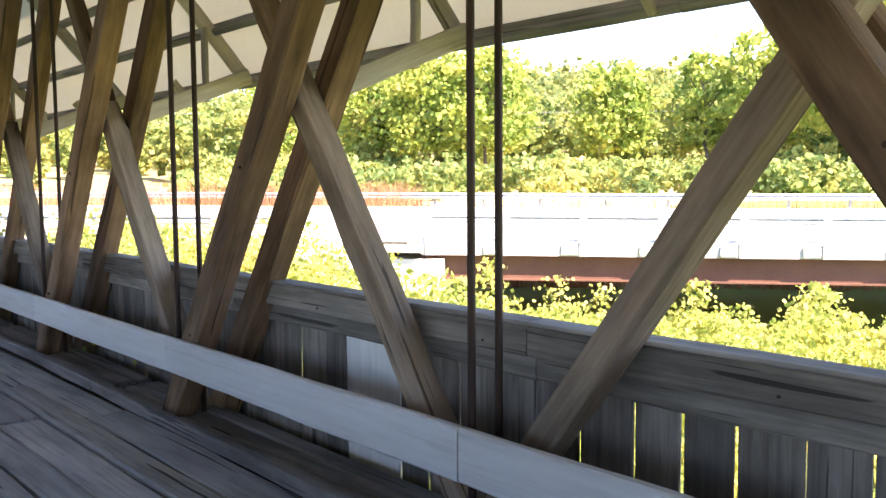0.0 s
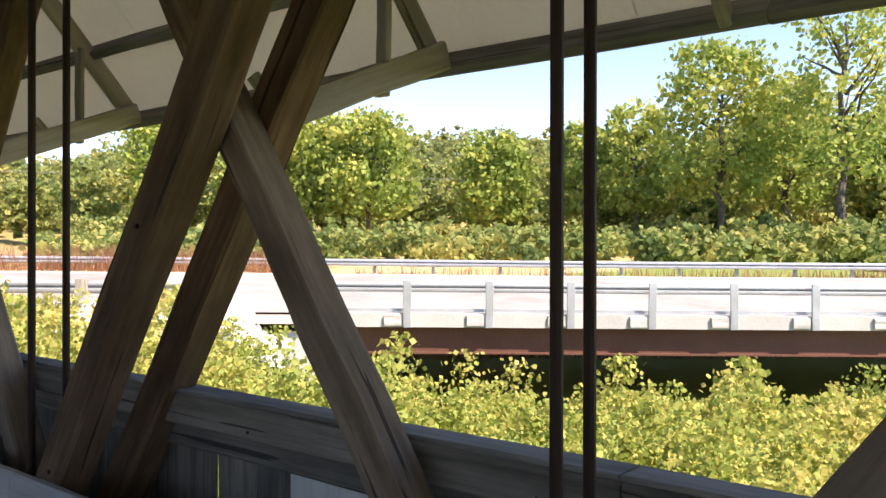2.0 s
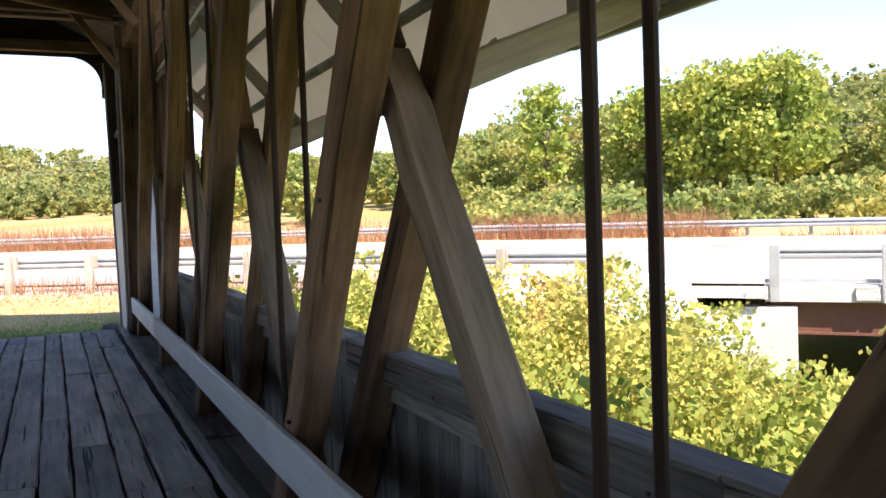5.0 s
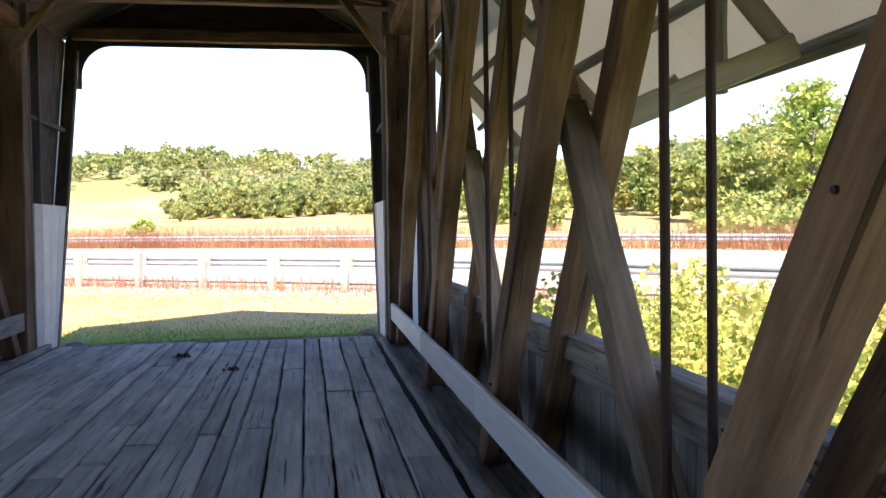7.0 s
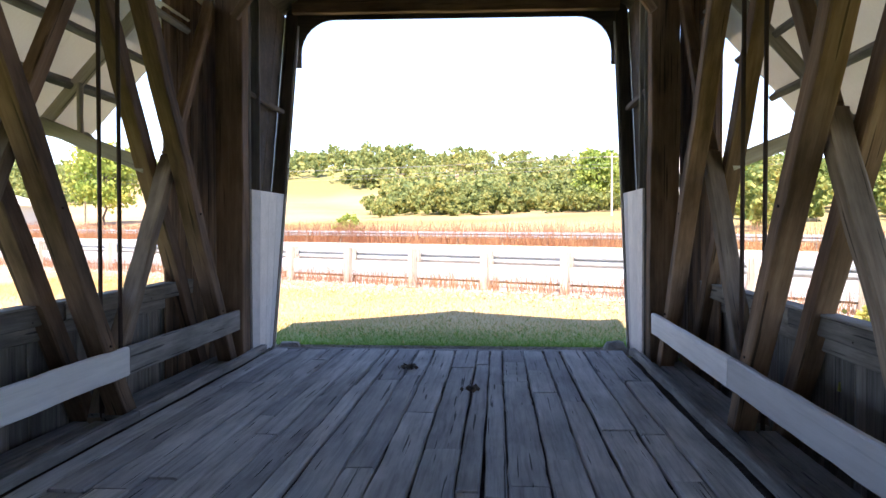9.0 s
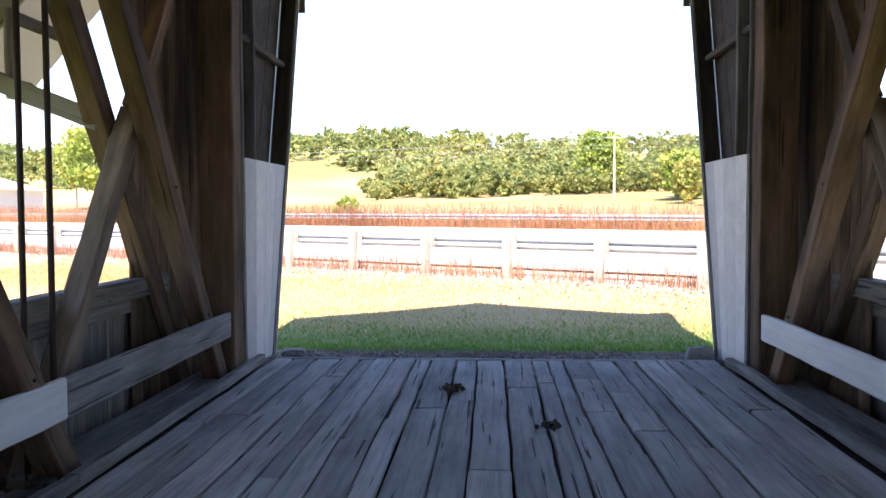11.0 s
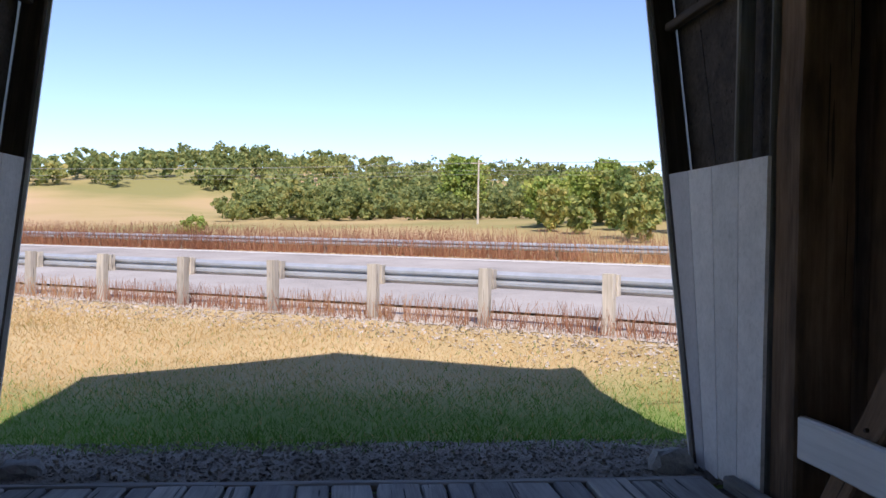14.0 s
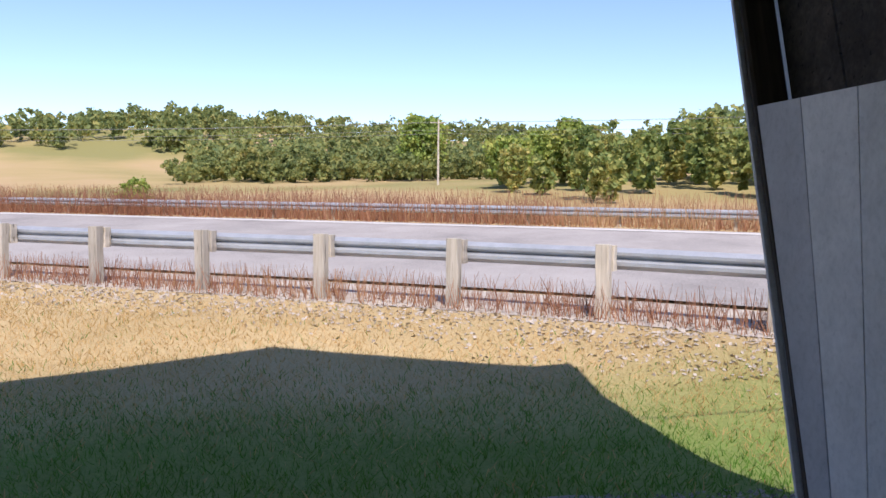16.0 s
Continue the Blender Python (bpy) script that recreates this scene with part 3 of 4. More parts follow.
def build_portal():
    p = empty("portal", "structure", "overhanging bridge portal with white lower boards and shade-darkened upper boards", "portal")
    for s in (1, -1):
        xi = 2.46 if s > 0 else -2.46
        edges = [-0.52, -0.20, 0.08, 0.30, 0.52]
        tops = [-0.52, -0.12, 0.30, 0.72, 1.13]
        for i in range(4):
            a0, a1, b0, b1 = edges[i], edges[i + 1], tops[i], tops[i + 1]
            g = 0.004
            out = [(a0 + g, -0.06), (a1 - g, -0.04), (b1 - g, 2.09), (b0 + g, 2.09)]
            x0, x1 = (xi, xi + s * 0.025)
            ob = prism("board", out, "x", min(x0, x1), max(x0, x1), WHITE_WALL, p, "white painted board with worn patches")
        # upper boarding in shade-darkened wood, studs and slot
        xo = s * 2.66
        prism("boarding", [(-0.52, 2.0), (0.62, 2.0), (0.62 + 0.316 * 2.9, 4.9), (-0.52, 4.9)], "x", min(xo, xo + s * 0.025), max(xo, xo + s * 0.025), SHADED_WOOD, p)
        prism("boarding", [(0.64, 2.0), (front_y(2.0) - 0.02, 2.0), (front_y(4.9) - 0.02, 4.9), (0.64 + 0.316 * 2.9, 4.9)], "x", min(xo, xo + s * 0.025), max(xo, xo + s * 0.025), SHADED_WOOD, p)
        beam("front_stud", (s * 2.55, front_y(-0.05), -0.05), (s * 2.55, front_y(4.95), 4.95), 0.05, 0.19, SHADED_WOOD, p, up=(1, 0, 0), seg=6, rough=0.003)
        prism("front_board", [(front_y(-0.06) + 0.028, -0.06), (front_y(-0.06) + 0.05, -0.06), (front_y(4.9) + 0.05, 4.9), (front_y(4.9) + 0.028, 4.9)], "x", s * 2.62 - 0.19, s * 2.62 + 0.19 if s < 0 else 2.62 + 0.72, WHITE, p)
        beam("stud", (s * 2.56, 0.02, 2.0), (s * 2.56, 0.02, 4.9), 0.05, 0.12, GREY_RAIL, p, up=(1, 0, 0), seg=4, rough=0.003)
        beam("stud", (s * 2.53, -0.50, -0.06), (s * 2.53, -0.50, 4.9), 0.045, 0.10, GREY_RAIL, p, up=(1, 0, 0), seg=4, rough=0.003)
        beam("girt", (s * 2.58, -0.48, 3.35), (s * 2.58, front_y(3.35) - 0.04, 3.35), 0.07, 0.08, SHADED_WOOD, p, up=(1, 0, 0), seg=3)
        # inner wall behind the end brace
        for j in range(10):
            y1 = 0.06 - 0.205 * j
            beam("inner_board", (s * 3.06, y1, -0.3), (s * 3.06, y1, 4.4), 0.2, 0.025, TIMBER, p, up=(1, 0, 0), seg=4, rough=0.003)
    # gable front with the rounded opening
    yt = front_y(4.9)
    zc, xc, r = 4.32, 2.4, 0.52
    out = [(-2.62, 4.1), (-2.62, 4.98), (0, 6.36), (2.62, 4.98), (2.62, 4.1), (xc, 4.1)]
    for i in range(9):
        w = math.pi / 2 * i / 8
        out.append((xc - r + r * math.cos(w), zc + r * math.sin(w)))
    for i in range(9):
        w = math.pi / 2 * (1 + i / 8)
        out.append((-xc + r + r * math.cos(w), zc + r * math.sin(w)))
    out.append((-xc, 4.1))
    prism("gable", out, "y", yt - 0.02, yt + 0.02, SHADED_WOOD, p)
    beam("header", (-2.5, yt - 0.14, 5.0), (2.5, yt - 0.14, 5.0), 0.16, 0.2, TIMBER, p, up=(0, 0, 1), seg=8)
    beam("cross_beam", (-2.55, -0.55, 5.05), (2.55, -0.55, 5.05), 0.2, 0.22, TIMBER, p, up=(0, 0, 1), seg=8)
    prism("rear_gable", [(-2.9, -0.5), (-2.9, 4.7), (0, 6.3), (2.9, 4.7), (2.9, -0.5), (2.4, -0.5), (2.4, 4.3), (-2.4, 4.3), (-2.4, -0.5)], "y", Y_BACK - 0.04, Y_BACK, SHADED_WOOD, p)
    return p


WHITE_WALL = wood("white_boards_worn", (0.58, 0.58, 0.58), (0.72, 0.72, 0.73), (0.80, 0.80, 0.81), stain=0.16, rough=0.6, bump=0.1, crack_depth=0.1)
build_portal()

# ---- roadway floor ----
fl = tagged(mesh_object("floor", [(-2.95, Y_BACK, -0.09), (2.95, Y_BACK, -0.09), (2.95, -0.02, -0.09), (-2.95, -0.02, -0.09), (-2.95, Y_BACK, -0.3), (2.95, Y_BACK, -0.3), (2.95, -0.02, -0.3), (-2.95, -0.02, -0.3)], [(0, 1, 2, 3), (7, 6, 5, 4), (0, 4, 5, 1), (2, 6, 7, 3), (1, 5, 6, 2), (3, 7, 4, 0)], SHADED_WOOD), "grey worn plank floor with open joints", "floor", kind="structure")
rng = random.Random(11)
EDGES = (-2.3, -2.1, -1.85, -1.59, -1.38, -1.23, -1.03, -0.8, -0.63, -0.36, -0.14, 0.13, 0.41, 0.57, 0.73, 1.0, 1.26, 1.48, 1.77, 1.99, 2.3)
for x, x1 in zip(EDGES, EDGES[1:]):
    y = -0.09
    while y > Y_BACK:
        ln = rng.choice((1.2, 2.4, 3.6, 3.6, 4.8, 4.8)) if y < -0.2 else rng.uniform(0.8, 5)
        y0 = max(y - ln, Y_BACK)
        ga, gb = rng.choice((0.004, 0.008, 0.013)), rng.choice((0.004, 0.008, 0.015))
        dz = rng.uniform(-0.012, 0.006)
        skew = rng.uniform(-0.004, 0.004)
        xm = (x + ga + x1 - gb) / 2
        beam("plank", (xm - skew, y0 + rng.uniform(0.005, 0.02), -0.03 + dz), (xm + skew, y - 0.004, -0.03 + dz + rng.uniform(-0.006, 0.004)), x1 - x - ga - gb, 0.06, DECK, fl, up=(0, 0, 1), seg=8, rough=0.007)
        y = y0
beam("end_plank", (-2.3, -0.045, -0.035), (2.3, -0.045, -0.035), 0.085, 0.06, DECK, fl, up=(0, 0, 1), seg=10, rough=0.004)
for s in (1, -1):
    for i in range(8):
        y1, y0 = -0.25 - 4 * i, max(-0.25 - 4 * (i + 1), Y_BACK)
        ob = beam("curb", (s * (2.345 + 0.4 * lean(y0, s)), y0 + 0.01, 0.025), (s * (2.345 + 0.4 * lean(y1, s)), y1, 0.025), 0.08, 0.09, GREY_RAIL, up=(0, 0, 1), seg=12, rough=0.007)
        tagged(ob, "dark worn timber kerb along the plank floor", "kerb", "kerbs beside the floor", "structure")
        for j, xx in enumerate((2.50, 2.66, 2.82)):
            beam("edge_plank", (s * xx, y0 + rng.uniform(0.02, 0.3), -0.045), (s * xx, y1 - rng.uniform(0, 0.05), -0.045), 0.145, 0.05, GREY_RAIL, fl, up=(0, 0, 1), seg=6, rough=0.006)

# ---- small things in the bridge ----
ob = beam("switch_box", (2.86, -0.60, 2.10), (2.86, -0.60, 2.26), 0.10, 0.06, BOX_GREY, up=(1, 0, 0), seg=1, rough=0.0)
tagged(ob, "small pale grey electrical box on the portal post", "electrical box")
tube("conduit", (2.86, -0.60, 0.3), (2.86, -0.60, 2.10), 0.012, BOX_GREY, ob)
for (x, y, r) in ((-0.35, -1.61, 0.09), (0.41, -2.88, 0.06)):
    g = np.random.default_rng(int(abs(y) * 100))
    c = np.stack([g.normal(x, r * 0.6, 40), g.normal(y, r * 0.5, 40), 0.012 + np.abs(g.normal(0, 0.014, 40))], 1)
    tagged(quads("leaf_litter", c, 0.05, BARK, seed=int(abs(x) * 90), flat=0.5), "small clump of dry brown leaves on the planks", "leaves", "leaf clumps on the floor")


def stone(x, y, z, a, b, c, seed):
    rg = random.Random(seed)
    bm = bmesh.new()
    bmesh.ops.create_cube(bm, size=1)
    bmesh.ops.subdivide_edges(bm, edges=bm.edges[:], cuts=2, use_grid_fill=True)
    for v in bm.verts:
        d = v.co.normalized() * 0.62
        v.co = v.co.lerp(d, 0.7) + Vector((rg.uniform(-1, 1), rg.uniform(-1, 1), rg.uniform(-1, 1))) * 0.09
        v.co = Vector((v.co.x * a, v.co.y * b, v.co.z * c))
    me = bpy.data.meshes.new("stone")
    bm.to_mesh(me)
    bm.free()
    me.materials.append(STONE)
    ob = new("stone", me)
    ob.location = (x, y, z)
    return ob


for i, (x, y, a, b, c) in enumerate(((2.26, 0.42, 0.26, 0.22, 0.2), (-2.22, 0.5, 0.26, 0.2, 0.13))):
    tagged(stone(x, y, float(ground_height([x], [y])[0]) + c * 0.3, a, b, c, i), "rough grey stone beside the portal", "stone", "stones by the portal")

# ---- highway guardrails ----
def w_beam(name, s0, s1, off, top, parent=None, height=0.31, step=2.3, label="", depth=0.07):
    """A corrugated steel rail along the guard line."""
    prof = [(0.0, 0.0), (depth, -0.06 * height / 0.31), (depth, -0.10 * height / 0.31), (0.0, -0.15 * height / 0.31), (depth, -0.20 * height / 0.31), (depth, -0.25 * height / 0.31), (0.0, -height)]
    n = max(1, int(round((s1 - s0) / step)))
    verts, faces = [], []
    m = len(prof)
    for i in range(n + 1):
        for back in (0, 1):
            for d, z in prof:
                p, _ = on_road(s0 + (s1 - s0) * i / n, off - d + back * 0.012)
                verts.append((p.x, p.y, p.z + top + z))
    for i in range(n):
        for b in (0, 1):
            for j in range(m - 1):
                a = (2 * i + b) * m + j
                faces.append((a, a + 1, a + 1 + 2 * m, a + 2 * m) if b else (a, a + 2 * m, a + 1 + 2 * m, a + 1))
        for j in (0, m - 1):
            a = 2 * i * m + j
            faces.append((a, a + m, a + 3 * m, a + 2 * m))
    return mesh_object(name, verts, faces, STEEL, parent, label)


def post_box(name, s, off, z0, z1, w, d, mat, parent):
    p, t = on_road(s, off)
    return beam(name, (p.x, p.y, z0), (p.x, p.y, z1), w, d, mat, parent, up=Vector((-t.y, t.x, 0)), seg=4, rough=0.008)


near = empty("guardrail", "", "galvanised roadside guardrail on bleached wooden posts", "guardrail")
for i in range(-24, 5):
    s = S_POST + 2.27 * i
    if s < 4 or s > S_DECK - 0.5:
        continue
    p, t = on_road(s, 0)
    g = float(ground_height([p.x], [p.y])[0])
    post_box("post", s, 0, g - 0.15, p.z, 0.19, 0.18, POST_WOOD, near)
    post_box("block", s + 0.03, 0.18, p.z - 0.38, p.z - 0.02, 0.17, 0.16, POST_WOOD, near)
    w_beam("rail", s, s + 2.27, 0.36, -0.06, near)

far = empty("guardrail", "", "galvanised guardrail on the far side of the highway behind weeds", "guardrail")
for i in range(-24, 48):
    s = S_POST + 2.27 * i
    if s < 4 or s > S_END - 4:
        continue
    p, t = on_road(s, 12.5)
    w_beam("rail", s, s + 2.27, 12.5, 0.36, far, height=0.27)
    post_box("post", s, 12.65, p.z - 0.4, p.z + 0.34, 0.12, 0.12, POST_WOOD, far)

# highway bridge over the creek
hb = empty("highway_bridge", "structure", "concrete highway bridge deck on a brown steel girder", "bridge")
S_FAR = S_DECK + 34


def slab(name, s0, s1, o0, o1, z0, z1, mat, label=""):
    n = 16
    verts, faces = [], []
    for i in range(n + 1):
        s = s0 + (s1 - s0) * i / n
        for o, z in ((o0, z0), (o1, z0), (o1, z1), (o0, z1)):
            p, _ = on_road(s, o)
            verts.append((p.x, p.y, p.z + z))
    for i in range(n):
        for j in range(4):
            a, b = 4 * i + j, 4 * i + (j + 1) % 4
            faces.append((a, b, b + 4, a + 4))
    faces += [(3, 2, 1, 0), (4 * n, 4 * n + 1, 4 * n + 2, 4 * n + 3)]
    return mesh_object(name, verts, faces, mat, hb, label)


slab("deck_edge", S_DECK, S_FAR, -0.18, 0.5, -1.10, -0.76, CONCRETE)
slab("deck", S_DECK, S_FAR, 0.5, 1.6, -1.1, -0.995, CONCRETE)
slab("under_deck", S_DECK, S_FAR, 1.6, 13, -1.2, -1.0, CONCRETE)
slab("girder_web", S_DECK, S_FAR, 0.10, 0.16, -1.72, -1.10, GIRDER, "brown painted steel girder")
slab("girder_flange", S_DECK, S_FAR, -0.06, 0.32, -1.76, -1.72, GIRDER)
slab("lower_rail", S_DECK, S_FAR, -0.02, 0.06, -0.74, -0.66, STEEL)
slab("inner_girder", S_DECK, S_FAR, 4.0, 4.1, -1.72, -1.2, GIRDER)
slab("abutment", S_DECK - 0.8, S_DECK + 0.6, -0.3, 13, -4.0, -1.21, CONCRETE, "pale concrete abutment")
rail2 = empty("bridge_railing", "", "galvanised steel railing with flat posts on the highway bridge", "railing")
for i in range(17):
    s = S_DECK + 0.2 + 2.0 * i
    p, t = on_road(s, -0.22)
    post_box("post", s, -0.22, p.z - 1.10, p.z + 0.02, 0.20, 0.06, STEEL, rail2)
    post_box("bracket", s - 0.35, -0.2, p.z - 1.05, p.z - 0.80, 0.42, 0.10, CONCRETE, rail2)
    w_beam("rail", s, s + 2.0, 0.02, -0.02, rail2, height=0.24, depth=0.06)

# ---- poles and wires ----
def pole(x, y, h, label):
    z = float(ground_height([x], [y])[0])
    e = empty("utility_pole", "", label, "utility pole", at=(0, 0, 0))
    tube("shaft", (x, y, z - 0.3), (x, y, z + h), 0.16, POST_WOOD, e, r2=0.11)
    beam("crossarm", (x - 1.1, y, z + h - 0.5), (x + 1.1, y, z + h - 0.5), 0.12, 0.1, POST_WOOD, e, up=(0, 0, 1), seg=2)
    return Vector((x, y, z + h - 0.4))


tops = [pole(16.4, 107, 8.6, "bleached wooden utility pole in the field"), pole(74.3, 32.7, 7.6, "pale wooden utility pole beyond the highway"), pole(-70, 130, 9, "far wooden utility pole by the hill"), pole(120, -12, 9.5, "wooden utility pole among the trees")]
for a, b in ((0, 1), (0, 2), (1, 3)):
    for dz, dx in ((0.0, -0.9), (0.0, 0.9), (-1.0, 0.0), (-1.5, 0.0)):
        A, B = tops[a] + Vector((dx, 0, dz)), tops[b] + Vector((dx, 0, dz))
        cu = bpy.data.curves.new("wire", "CURVE")
        cu.dimensions, cu.bevel_depth, cu.bevel_resolution = "3D", 0.018, 1
        sp = cu.splines.new("POLY")
        sp.points.add(12)
        for i in range(13):
            u = i / 12
            q = A.lerp(B, u) - Vector((0, 0, 4 * 0.6 * u * (1 - u)))
            sp.points[i].co = (*q, 1)
        cu.materials.append(WIRE)
        tagged(new("wire", cu), "thin sagging overhead power cable", "cable", "overhead cables")


# ---- trees ----
def crown_points(rng, n, h, r, base=0.3):
    """Leaf places gathered in clumps round the limbs, uneven and with gaps."""
    k = max(14, n // 26)
    t = rng.uniform(base, 1.0, k)
    rad = r * np.sqrt(np.clip(1 - ((t - 0.62) / 0.46) ** 2, 0.05, 1)) * rng.uniform(0.35, 1.0, k)
    a = rng.uniform(0, 2 * np.pi, k)
    c = np.stack([rad * np.cos(a), rad * np.sin(a), t * h], 1)
    pick = rng.integers(0, k, n)
    return c[pick] + rng.normal(size=(n, 3)) * (r * 0.13) * np.array([1, 1, 0.75])


def tree(x, y, h, r, seed, label, leaves=5000, size=0.30, trunk=None):
    rng = np.random.default_rng(seed)
    z = float(ground_height([x], [y])[0])
    e = empty("tree", "", label, "tree", at=(x, y, z))
    rt = trunk or h * 0.018
    verts, faces = [], []

    def limb(a, b, r0, r1, seg=4):
        a, b = np.array(a, float), np.array(b, float)
        base = len(verts)
        d = b - a
        q = Vector(d).to_track_quat("Z", "Y").to_matrix()
        for i in range(seg + 1):
            c = a + d * i / seg + (rng.normal(size=3) * 0.02 * np.linalg.norm(d) if 0 < i < seg else 0)
            rr = r0 + (r1 - r0) * i / seg
            for j in range(7):
                w = 2 * math.pi * j / 7
                verts.append(Vector(c) + q @ Vector((rr * math.cos(w), rr * math.sin(w), 0)))
        for i in range(seg):
            for j in range(7):
                p, q2 = base + i * 7 + j, base + i * 7 + (j + 1) % 7
                faces.append((p, q2, q2 + 7, p + 7))

    limb((0, 0, -0.3), (0.1, 0.05, h * 0.85), rt, rt * 0.25, 8)
    for i in range(12):
        t = rng.uniform(0.28, 0.75)
        a = rng.uniform(0, 2 * np.pi)
        L = r * rng.uniform(0.5, 0.95)
        limb((0, 0, h * t), (L * np.cos(a), L * np.sin(a), h * t + L * rng.uniform(0.5, 1.1)), rt * 0.4, rt * 0.08)
    tr = mesh_object("trunk", verts, faces, BARK, e)
    quads("crown", crown_points(rng, leaves, h, r), size, CROWN, e, seed=seed)
    return e


def eye_tree(az, d, el, spread, seed, label, leaves, size, trunk=None, eye=(1.0, -16.0)):
    """A tree by bearing, distance and the slope to its top, seen from the bridge."""
    x, y = eye[0] + d * math.sin(radians(az)), eye[1] + d * math.cos(radians(az))
    h = 1.57 + el * d - float(ground_height([x], [y])[0])
    return tree(x, y, h, h * spread, seed, label, leaves, size, trunk)


for i, (az, d, el, spread, n, sz, lab) in enumerate((
    (69.8, 75, 0.228, 0.30, 5200, 0.46, "tall green and yellow tree with forked trunks beyond the highway"),
    (77.2, 69, 0.29, 0.24, 3200, 0.40, "tall sparse tree with a pale trunk beyond the highway"),
    (64.2, 82, 0.165, 0.26, 3600, 0.46, "tall pale green tree at the wood's edge"),
    (60.7, 85, 0.148, 0.22, 3000, 0.44, "slender grey-green tree at the wood's edge"),
    (54.7, 82, 0.134, 0.34, 4200, 0.46, "spreading light green tree behind the utility pole"),
    (46.2, 77, 0.157, 0.36, 5600, 0.46, "broad bright yellow-green tree at the wood's edge"),
    (42.2, 80, 0.153, 0.36, 5600, 0.46, "broad bright green tree at the wood's edge"),
    (38.2, 85, 0.138, 0.30, 4200, 0.46, "leafy yellowing tree at the wood's edge"),
    (31.8, 82, 0.150, 0.20, 2600, 0.42, "slender dark tree rising over the wood"),
    (73.7, 80, 0.185, 0.28, 4200, 0.46, "leafy yellow tree at the wood's edge"),
)):
    eye_tree(az, d, el, spread, 30 + i, lab, n, sz)
for i, (az, d, el, spread, n, sz, lab) in enumerate((
    (7.2, 140, 0.089, 0.40, 5200, 0.5, "broad yellow-green tree behind the utility pole"),
    (12.8, 100, 0.066, 0.46, 4200, 0.42, "round bright green tree at the wood's edge"),
    (16.8, 104, 0.086, 0.32, 4200, 0.42, "tall dark green tree at the wood's edge"),
    (14.6, 112, 0.074, 0.40, 3600, 0.42, "round green tree at the wood's edge"),
    (-26.0, 150, 0.088, 0.46, 4200, 0.6, "round tree standing alone on the pasture"),
)):
    eye_tree(az, d, el, spread, 50 + i, lab, n, sz, eye=(0.0, -6.6))
tree(-9.5, 46, 2.2, 0.9, 37, "small bushy sapling by the highway", 1500, 0.16)


def woods(name, spots, leaves, size, mat, label, seed):
    rng = np.random.default_rng(seed)
    pts, sz = [], []
    gz = ground_height([p[0] for p in spots], [p[1] for p in spots])
    for (x, y, h, r), z in zip(spots, gz):
        c = crown_points(rng, leaves, h, r, base=0.12)
        pts.append(c + np.array([x, y, z]))
        sz.append(np.full(leaves, size))
    ob = quads(name, np.concatenate(pts), np.concatenate(sz), mat, seed=seed, kind="stuff")
    return tagged(ob, label, "woods")


rng = np.random.default_rng(77)
SKY_AZ = (10, 17, 23, 27, 31, 37, 42, 46, 50, 56, 61, 67, 73, 83, 97)
SKY_EL = (0.070, 0.080, 0.092, 0.098, 0.135, 0.128, 0.142, 0.142, 0.118, 0.118, 0.132, 0.155, 0.165, 0.18, 0.18)
spots = []
for i in range(330):
    az = rng.uniform(11, 96)
    d = rng.uniform(82, 150)
    x, y = 1 + d * math.sin(radians(az)), -15 + d * math.cos(radians(az))
    el = float(np.interp(az, SKY_AZ, SKY_EL)) * rng.uniform(0.5, 1.0)
    h = max(3.0, 1.57 + el * d - float(ground_height([x], [y])[0]))
    spots.append((x, y, h, min(h * rng.uniform(0.24, 0.42), 5.5)))
woods("far_woods", spots, 950, 0.50, WOODS, "wood of green and yellowing trees behind the highway", 3)
spots = []
for i in range(190):
    b = radians(rng.uniform(27, 92))
    d = rng.uniform(50, 82)
    spots.append((d * math.sin(b), -14 + d * math.cos(b), rng.uniform(1.2, 2.8) * d / 60, rng.uniform(1.3, 2.6) * d / 60))
woods("underwood", spots, 300, 0.40, WOODS, "low bushes at the edge of the wood", 8)
spots = []
while len(spots) < 1900:
    x, y = rng.uniform(-330, 260), rng.uniform(165, 420)
    if y < 195 + 30 * math.sin(x / 47) and x < -18:
        continue
    if -95 < x < -28 and y < 218:
        continue
    spots.append((x, y, rng.uniform(4.2, 7.6), rng.uniform(3.2, 5.4)))
for i in range(380):
    b, d = radians(rng.uniform(24, 88)), rng.uniform(125, 235)
    spots.append((d * math.sin(b), -14 + d * math.cos(b), rng.uniform(6, 11), rng.uniform(3, 5)))
woods("hill_woods", spots, 180, 1.0, HILL_WOODS, "wooded hills in the distance", 9)
spots = []
for i in range(420):
    x = rng.uniform(-24, 150)
    spots.append((x, rng.uniform(128, 168) - max(0, x - 10) * 0.25, rng.uniform(2.8, 6.0), rng.uniform(1.8, 3.2)))
woods("valley_woods", spots, 340, 0.55, HILL_WOODS, "line of green trees behind the fields", 10)

# ---- undergrowth by the creek ----
def scatter(n, x0, x1, y0, y1, seed, keep):
    rng = np.random.default_rng(seed)
    p = np.stack([rng.uniform(x0, x1, n), rng.uniform(y0, y1, n)], 1)
    return p[keep(p)]


def guard_offset(p):
    j = ((p[:, None, 0] - GS[None, ::6, 0]) ** 2 + (p[:, None, 1] - GS[None, ::6, 1]) ** 2).argmin(1) * 6
    return (p[:, 0] - GS[j, 0]) * GN[j, 0] + (p[:, 1] - GS[j, 1]) * GN[j, 1], GL[j]


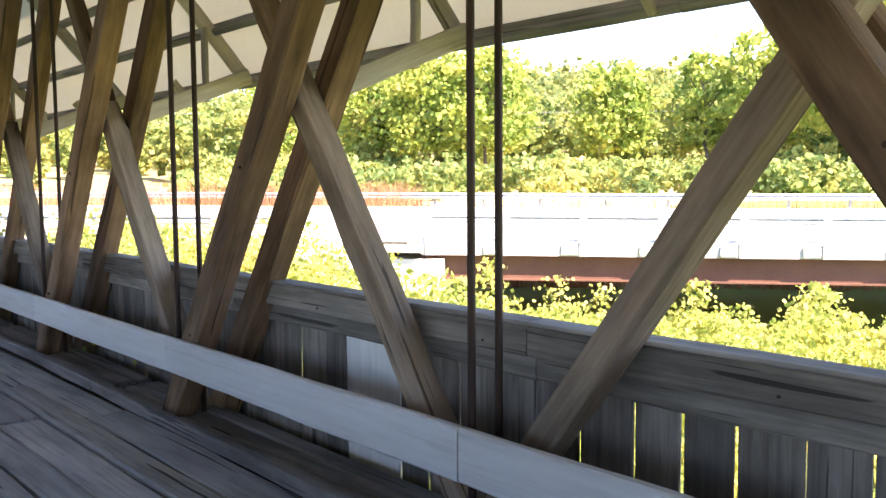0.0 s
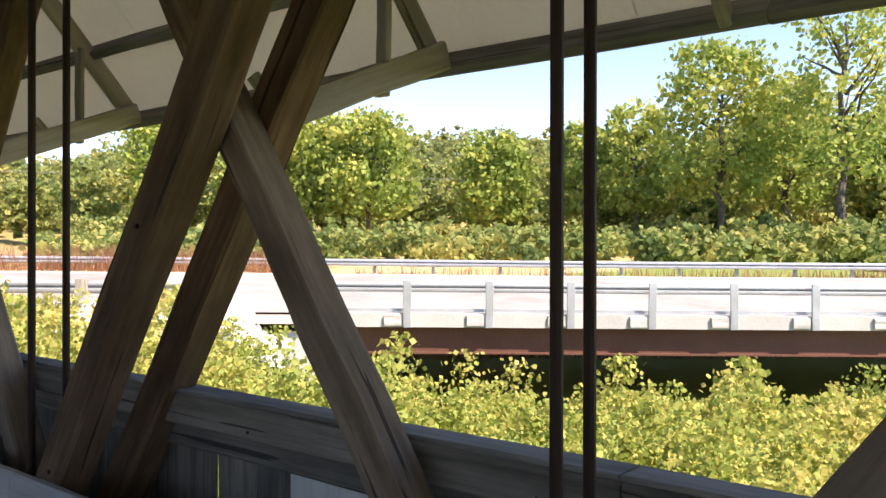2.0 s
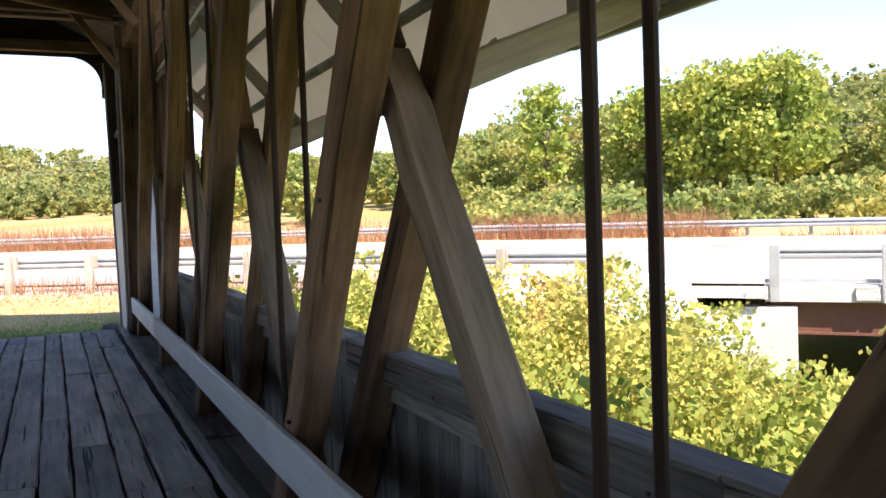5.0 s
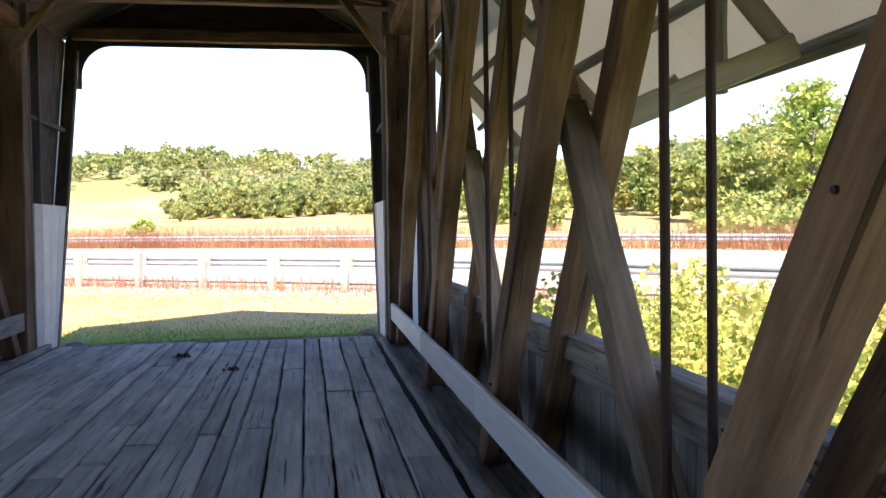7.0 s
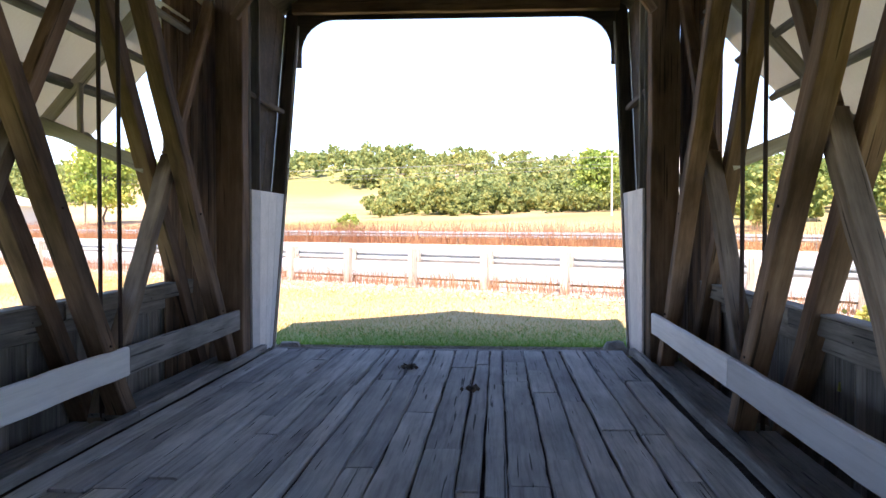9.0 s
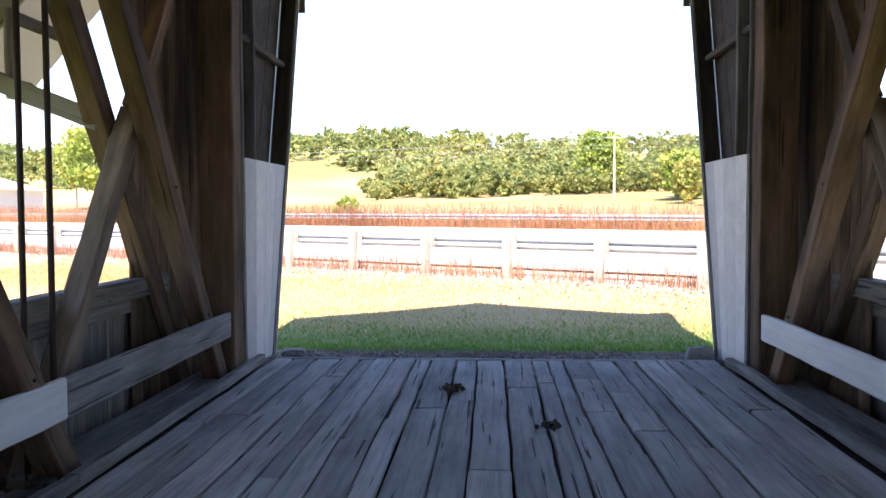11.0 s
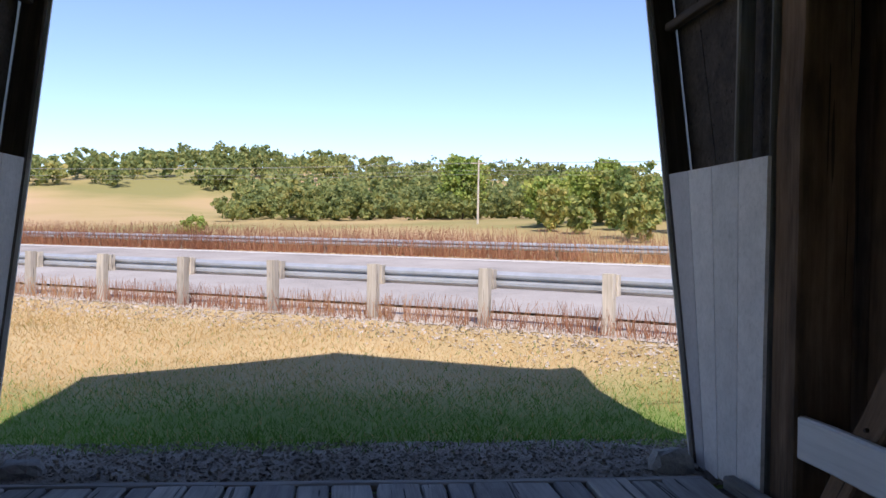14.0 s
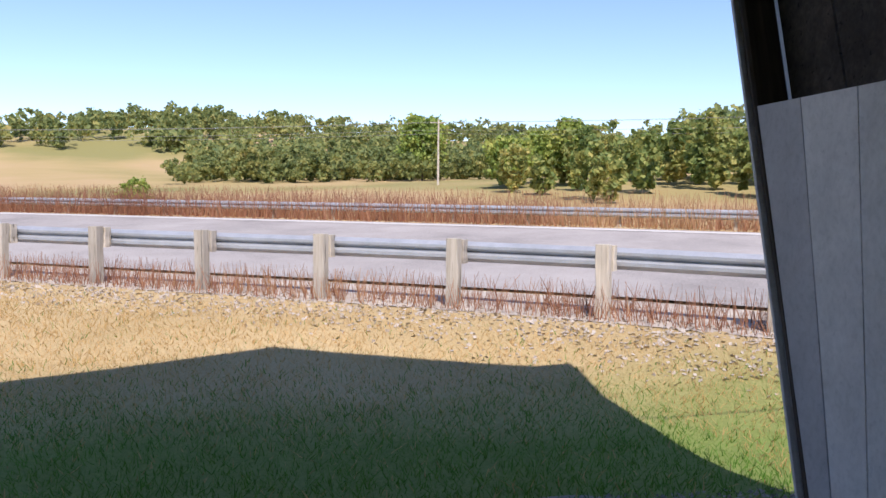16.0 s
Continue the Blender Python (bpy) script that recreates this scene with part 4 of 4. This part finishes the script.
def shrubs(name, x0, x1, y0, y1, n, h, size, seed, keep, label, per=60, mat=SHRUB):
    p = scatter(n, x0, x1, y0, y1, seed, keep)
    z = ground_height(p[:, 0], p[:, 1])
    rng = np.random.default_rng(seed + 1)
    hh = h * rng.uniform(0.45, 1.3, len(p))
    c = np.repeat(np.column_stack([p, z]), per, axis=0)
    H = np.repeat(hh, per)
    t = rng.uniform(0.05, 1.0, len(c))
    c[:, :2] += rng.normal(size=(len(c), 2)) * (0.12 + 0.20 * (1 - t)[:, None]) * H[:, None] * 0.8
    c[:, 2] += t * H
    return tagged(quads(name, c, size, mat, seed=seed, kind="stuff"), label, "shrubs")


def bank_zone(p):
    o, s = guard_offset(p)
    return (o < -1.0) & ((p[:, 1] < 2.0) | (p[:, 0] > 7))


shrubs("undergrowth", 3.6, 22, -24, 5.5, 2300, 0.72, 0.075, 21, bank_zone, "sunlit green and yellow undergrowth on the creek bank", per=150)
shrubs("tall_weeds", 7, 25, -16, 3, 80, 1.6, 0.11, 23, lambda p: bank_zone(p) & (guard_offset(p)[0] > -7), "tall leafy weeds before the highway bridge", per=260)
shrubs("bank_bushes", 3.5, 8.5, -12, -4.2, 60, 1.5, 0.075, 25, bank_zone, "bright green bushes beside the bridge", per=560)
shrubs("bank_bushes", -9, -3.6, -14, -3.4, 45, 1.7, 0.075, 27, lambda p: p[:, 1] < 50, "green bushes beside the bridge", per=480)

# roadside weeds
rng = np.random.default_rng(41)


def strip(n, s0, s1, o0, o1, seed):
    r = np.random.default_rng(seed)
    s, o = r.uniform(s0, s1, n), r.uniform(o0, o1, n)
    x, y, nx, ny = (np.interp(s, GL, q) for q in (GS[:, 0], GS[:, 1], GN[:, 0], GN[:, 1]))
    return np.stack([x + nx * o, y + ny * o], 1)


for nm, n, s0, s1, o0, o1, h, w, lb in (
    ("roadside_weeds", 9000, S_POST - 40, S_DECK - 2, -0.5, 0.7, 0.36, 0.014, "dry reddish weeds under the guardrail"),
    ("verge_weeds", 24000, S_POST - 55, S_DECK + 6, 11.4, 15.5, 0.80, 0.02, "tall rust-red dry weeds along the far verge"),
    ("far_verge_weeds", 24000, S_DECK, S_END - 30, 11.6, 19, 0.6, 0.05, "dry weeds beyond the highway bridge")):
    p = strip(n, s0, s1, o0, o1, 60 + len(nm))
    tagged(blades(nm, p, ground_height(p[:, 0], p[:, 1]), h, w, RED_WEED, seed=len(nm), lean=0.25), lb, "weeds")

# lawn
p = scatter(230000, -14, 14, 1.2, 18, 51, lambda p: (guard_offset(p)[0] < -0.2) & ((p[:, 1] > 1.9) | (np.random.default_rng(3).random(len(p)) < 0.25)))
z = ground_height(p[:, 0], p[:, 1])
rr = np.random.default_rng(6).random(len(p))
# deep green blades fill the portal's shadow area, darkening it by colour
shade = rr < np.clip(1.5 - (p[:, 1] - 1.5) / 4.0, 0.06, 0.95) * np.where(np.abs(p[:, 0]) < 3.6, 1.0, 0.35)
o = guard_offset(p)[0]
bare = np.random.default_rng(7).random(len(p)) < np.clip((o + 2.6) / 2.2, 0, 0.9)
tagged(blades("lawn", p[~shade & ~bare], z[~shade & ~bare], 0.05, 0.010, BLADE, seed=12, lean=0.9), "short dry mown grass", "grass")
tagged(blades("shade_green_lawn", p[shade & ~bare], z[shade & ~bare], 0.055, 0.010, SHADE_GREEN_BLADE, seed=13, lean=0.8), "short green grass before the portal, coloured deeper for the portal's shade", "grass")


# gravel apron
def build_apron():
    verts, faces = [], []
    nx, ny = 40, 14
    for j in range(ny + 1):
        for i in range(nx + 1):
            x = -4.2 + 8.4 * i / nx
            ymax = 1.75 + 0.35 * math.sin(x * 1.3) + 0.2 * math.sin(x * 4.1)
            y = -0.02 + (ymax + 0.02) * j / ny
            verts.append((x, y, float(ground_height([x], [y])[0]) + 0.012))
    for j in range(ny):
        for i in range(nx):
            a = j * (nx + 1) + i
            faces.append((a, a + 1, a + nx + 2, a + nx + 1))
    return tagged(mesh_object("gravel_apron", verts, faces, GRAVEL, smooth=True), "dark loose gravel in front of the portal", "gravel", kind="structure")


build_apron()


# barn on the far pasture
def barn(x, y, z):
    b = empty("barn", "", "white metal barn on the far pasture", "barn", at=(x, y, z))
    m = Matrix.Translation((x, y, z))
    q = prism("wall", [(-9, -1), (-9, 3), (0, 5.2), (9, 3), (9, -1)], "y", -7, 7, WHITE, b)
    prism("roof", [(-9.6, 2.9), (0, 5.35), (9.6, 2.9), (9.6, 3.1), (0, 5.6), (-9.6, 3.1)], "y", -7.5, 7.5, SHEET, b)
    prism("door", [(5, 0), (5, 2.6), (8, 2.6), (8, 0)], "y", -7.1, -6.95, SHADED_WOOD, b)


barn(-75, 105, float(ground_height([-75], [105])[0]) + 1.0)


# pale stones spilled along the guardrail
p = strip(26000, S_POST - 26, S_DECK - 1, -2.6, 0.2, 91)
oo = guard_offset(p)[0]
p = p[np.random.default_rng(92).random(len(p)) < np.clip((oo + 2.7) / 1.8, 0.03, 0.9) * (0.45 + 0.55 * np.sin(p[:, 0] * 1.7 + 1.2 * np.sin(p[:, 1] * 2.3)) ** 2)]
z = ground_height(p[:, 0], p[:, 1])
tagged(quads("roadside_gravel", np.column_stack([p, z + 0.012]), 0.055, PALE_GRAVEL, seed=93, flat=0.7, kind="stuff"), "pale gravel spilled over the verge", "gravel")
# dark gravel before the portal
gp = scatter(16000, -3.8, 3.8, 0.02, 2.1, 95, lambda q: np.random.default_rng(96).random(len(q)) < np.clip(1.5 - q[:, 1] / 1.7, 0.05, 1))
tagged(quads("loose_gravel", np.column_stack([gp, ground_height(gp[:, 0], gp[:, 1]) + 0.016]), 0.03, GRAVEL, seed=97, flat=0.6, kind="stuff"), "loose dark gravel before the portal", "gravel")
# riprap below the highway bridge's end
rg = random.Random(8)
for i in range(34):
    q, _ = on_road(S_DECK - rg.uniform(0.5, 5.0), -rg.uniform(0.5, 3.2))
    d = rg.uniform(0.35, 0.8)
    gz = float(ground_height([q.x], [q.y])[0])
    ob = stone(q.x, q.y, gz + d * 0.45, d * 1.2, d, d * 0.9, 200 + i)
    ob.name = "riprap_stone"
    ob.data.materials[0] = CONCRETE
    tagged(ob, "pale riprap stone at the end of the highway bridge", "stone", "riprap stones")
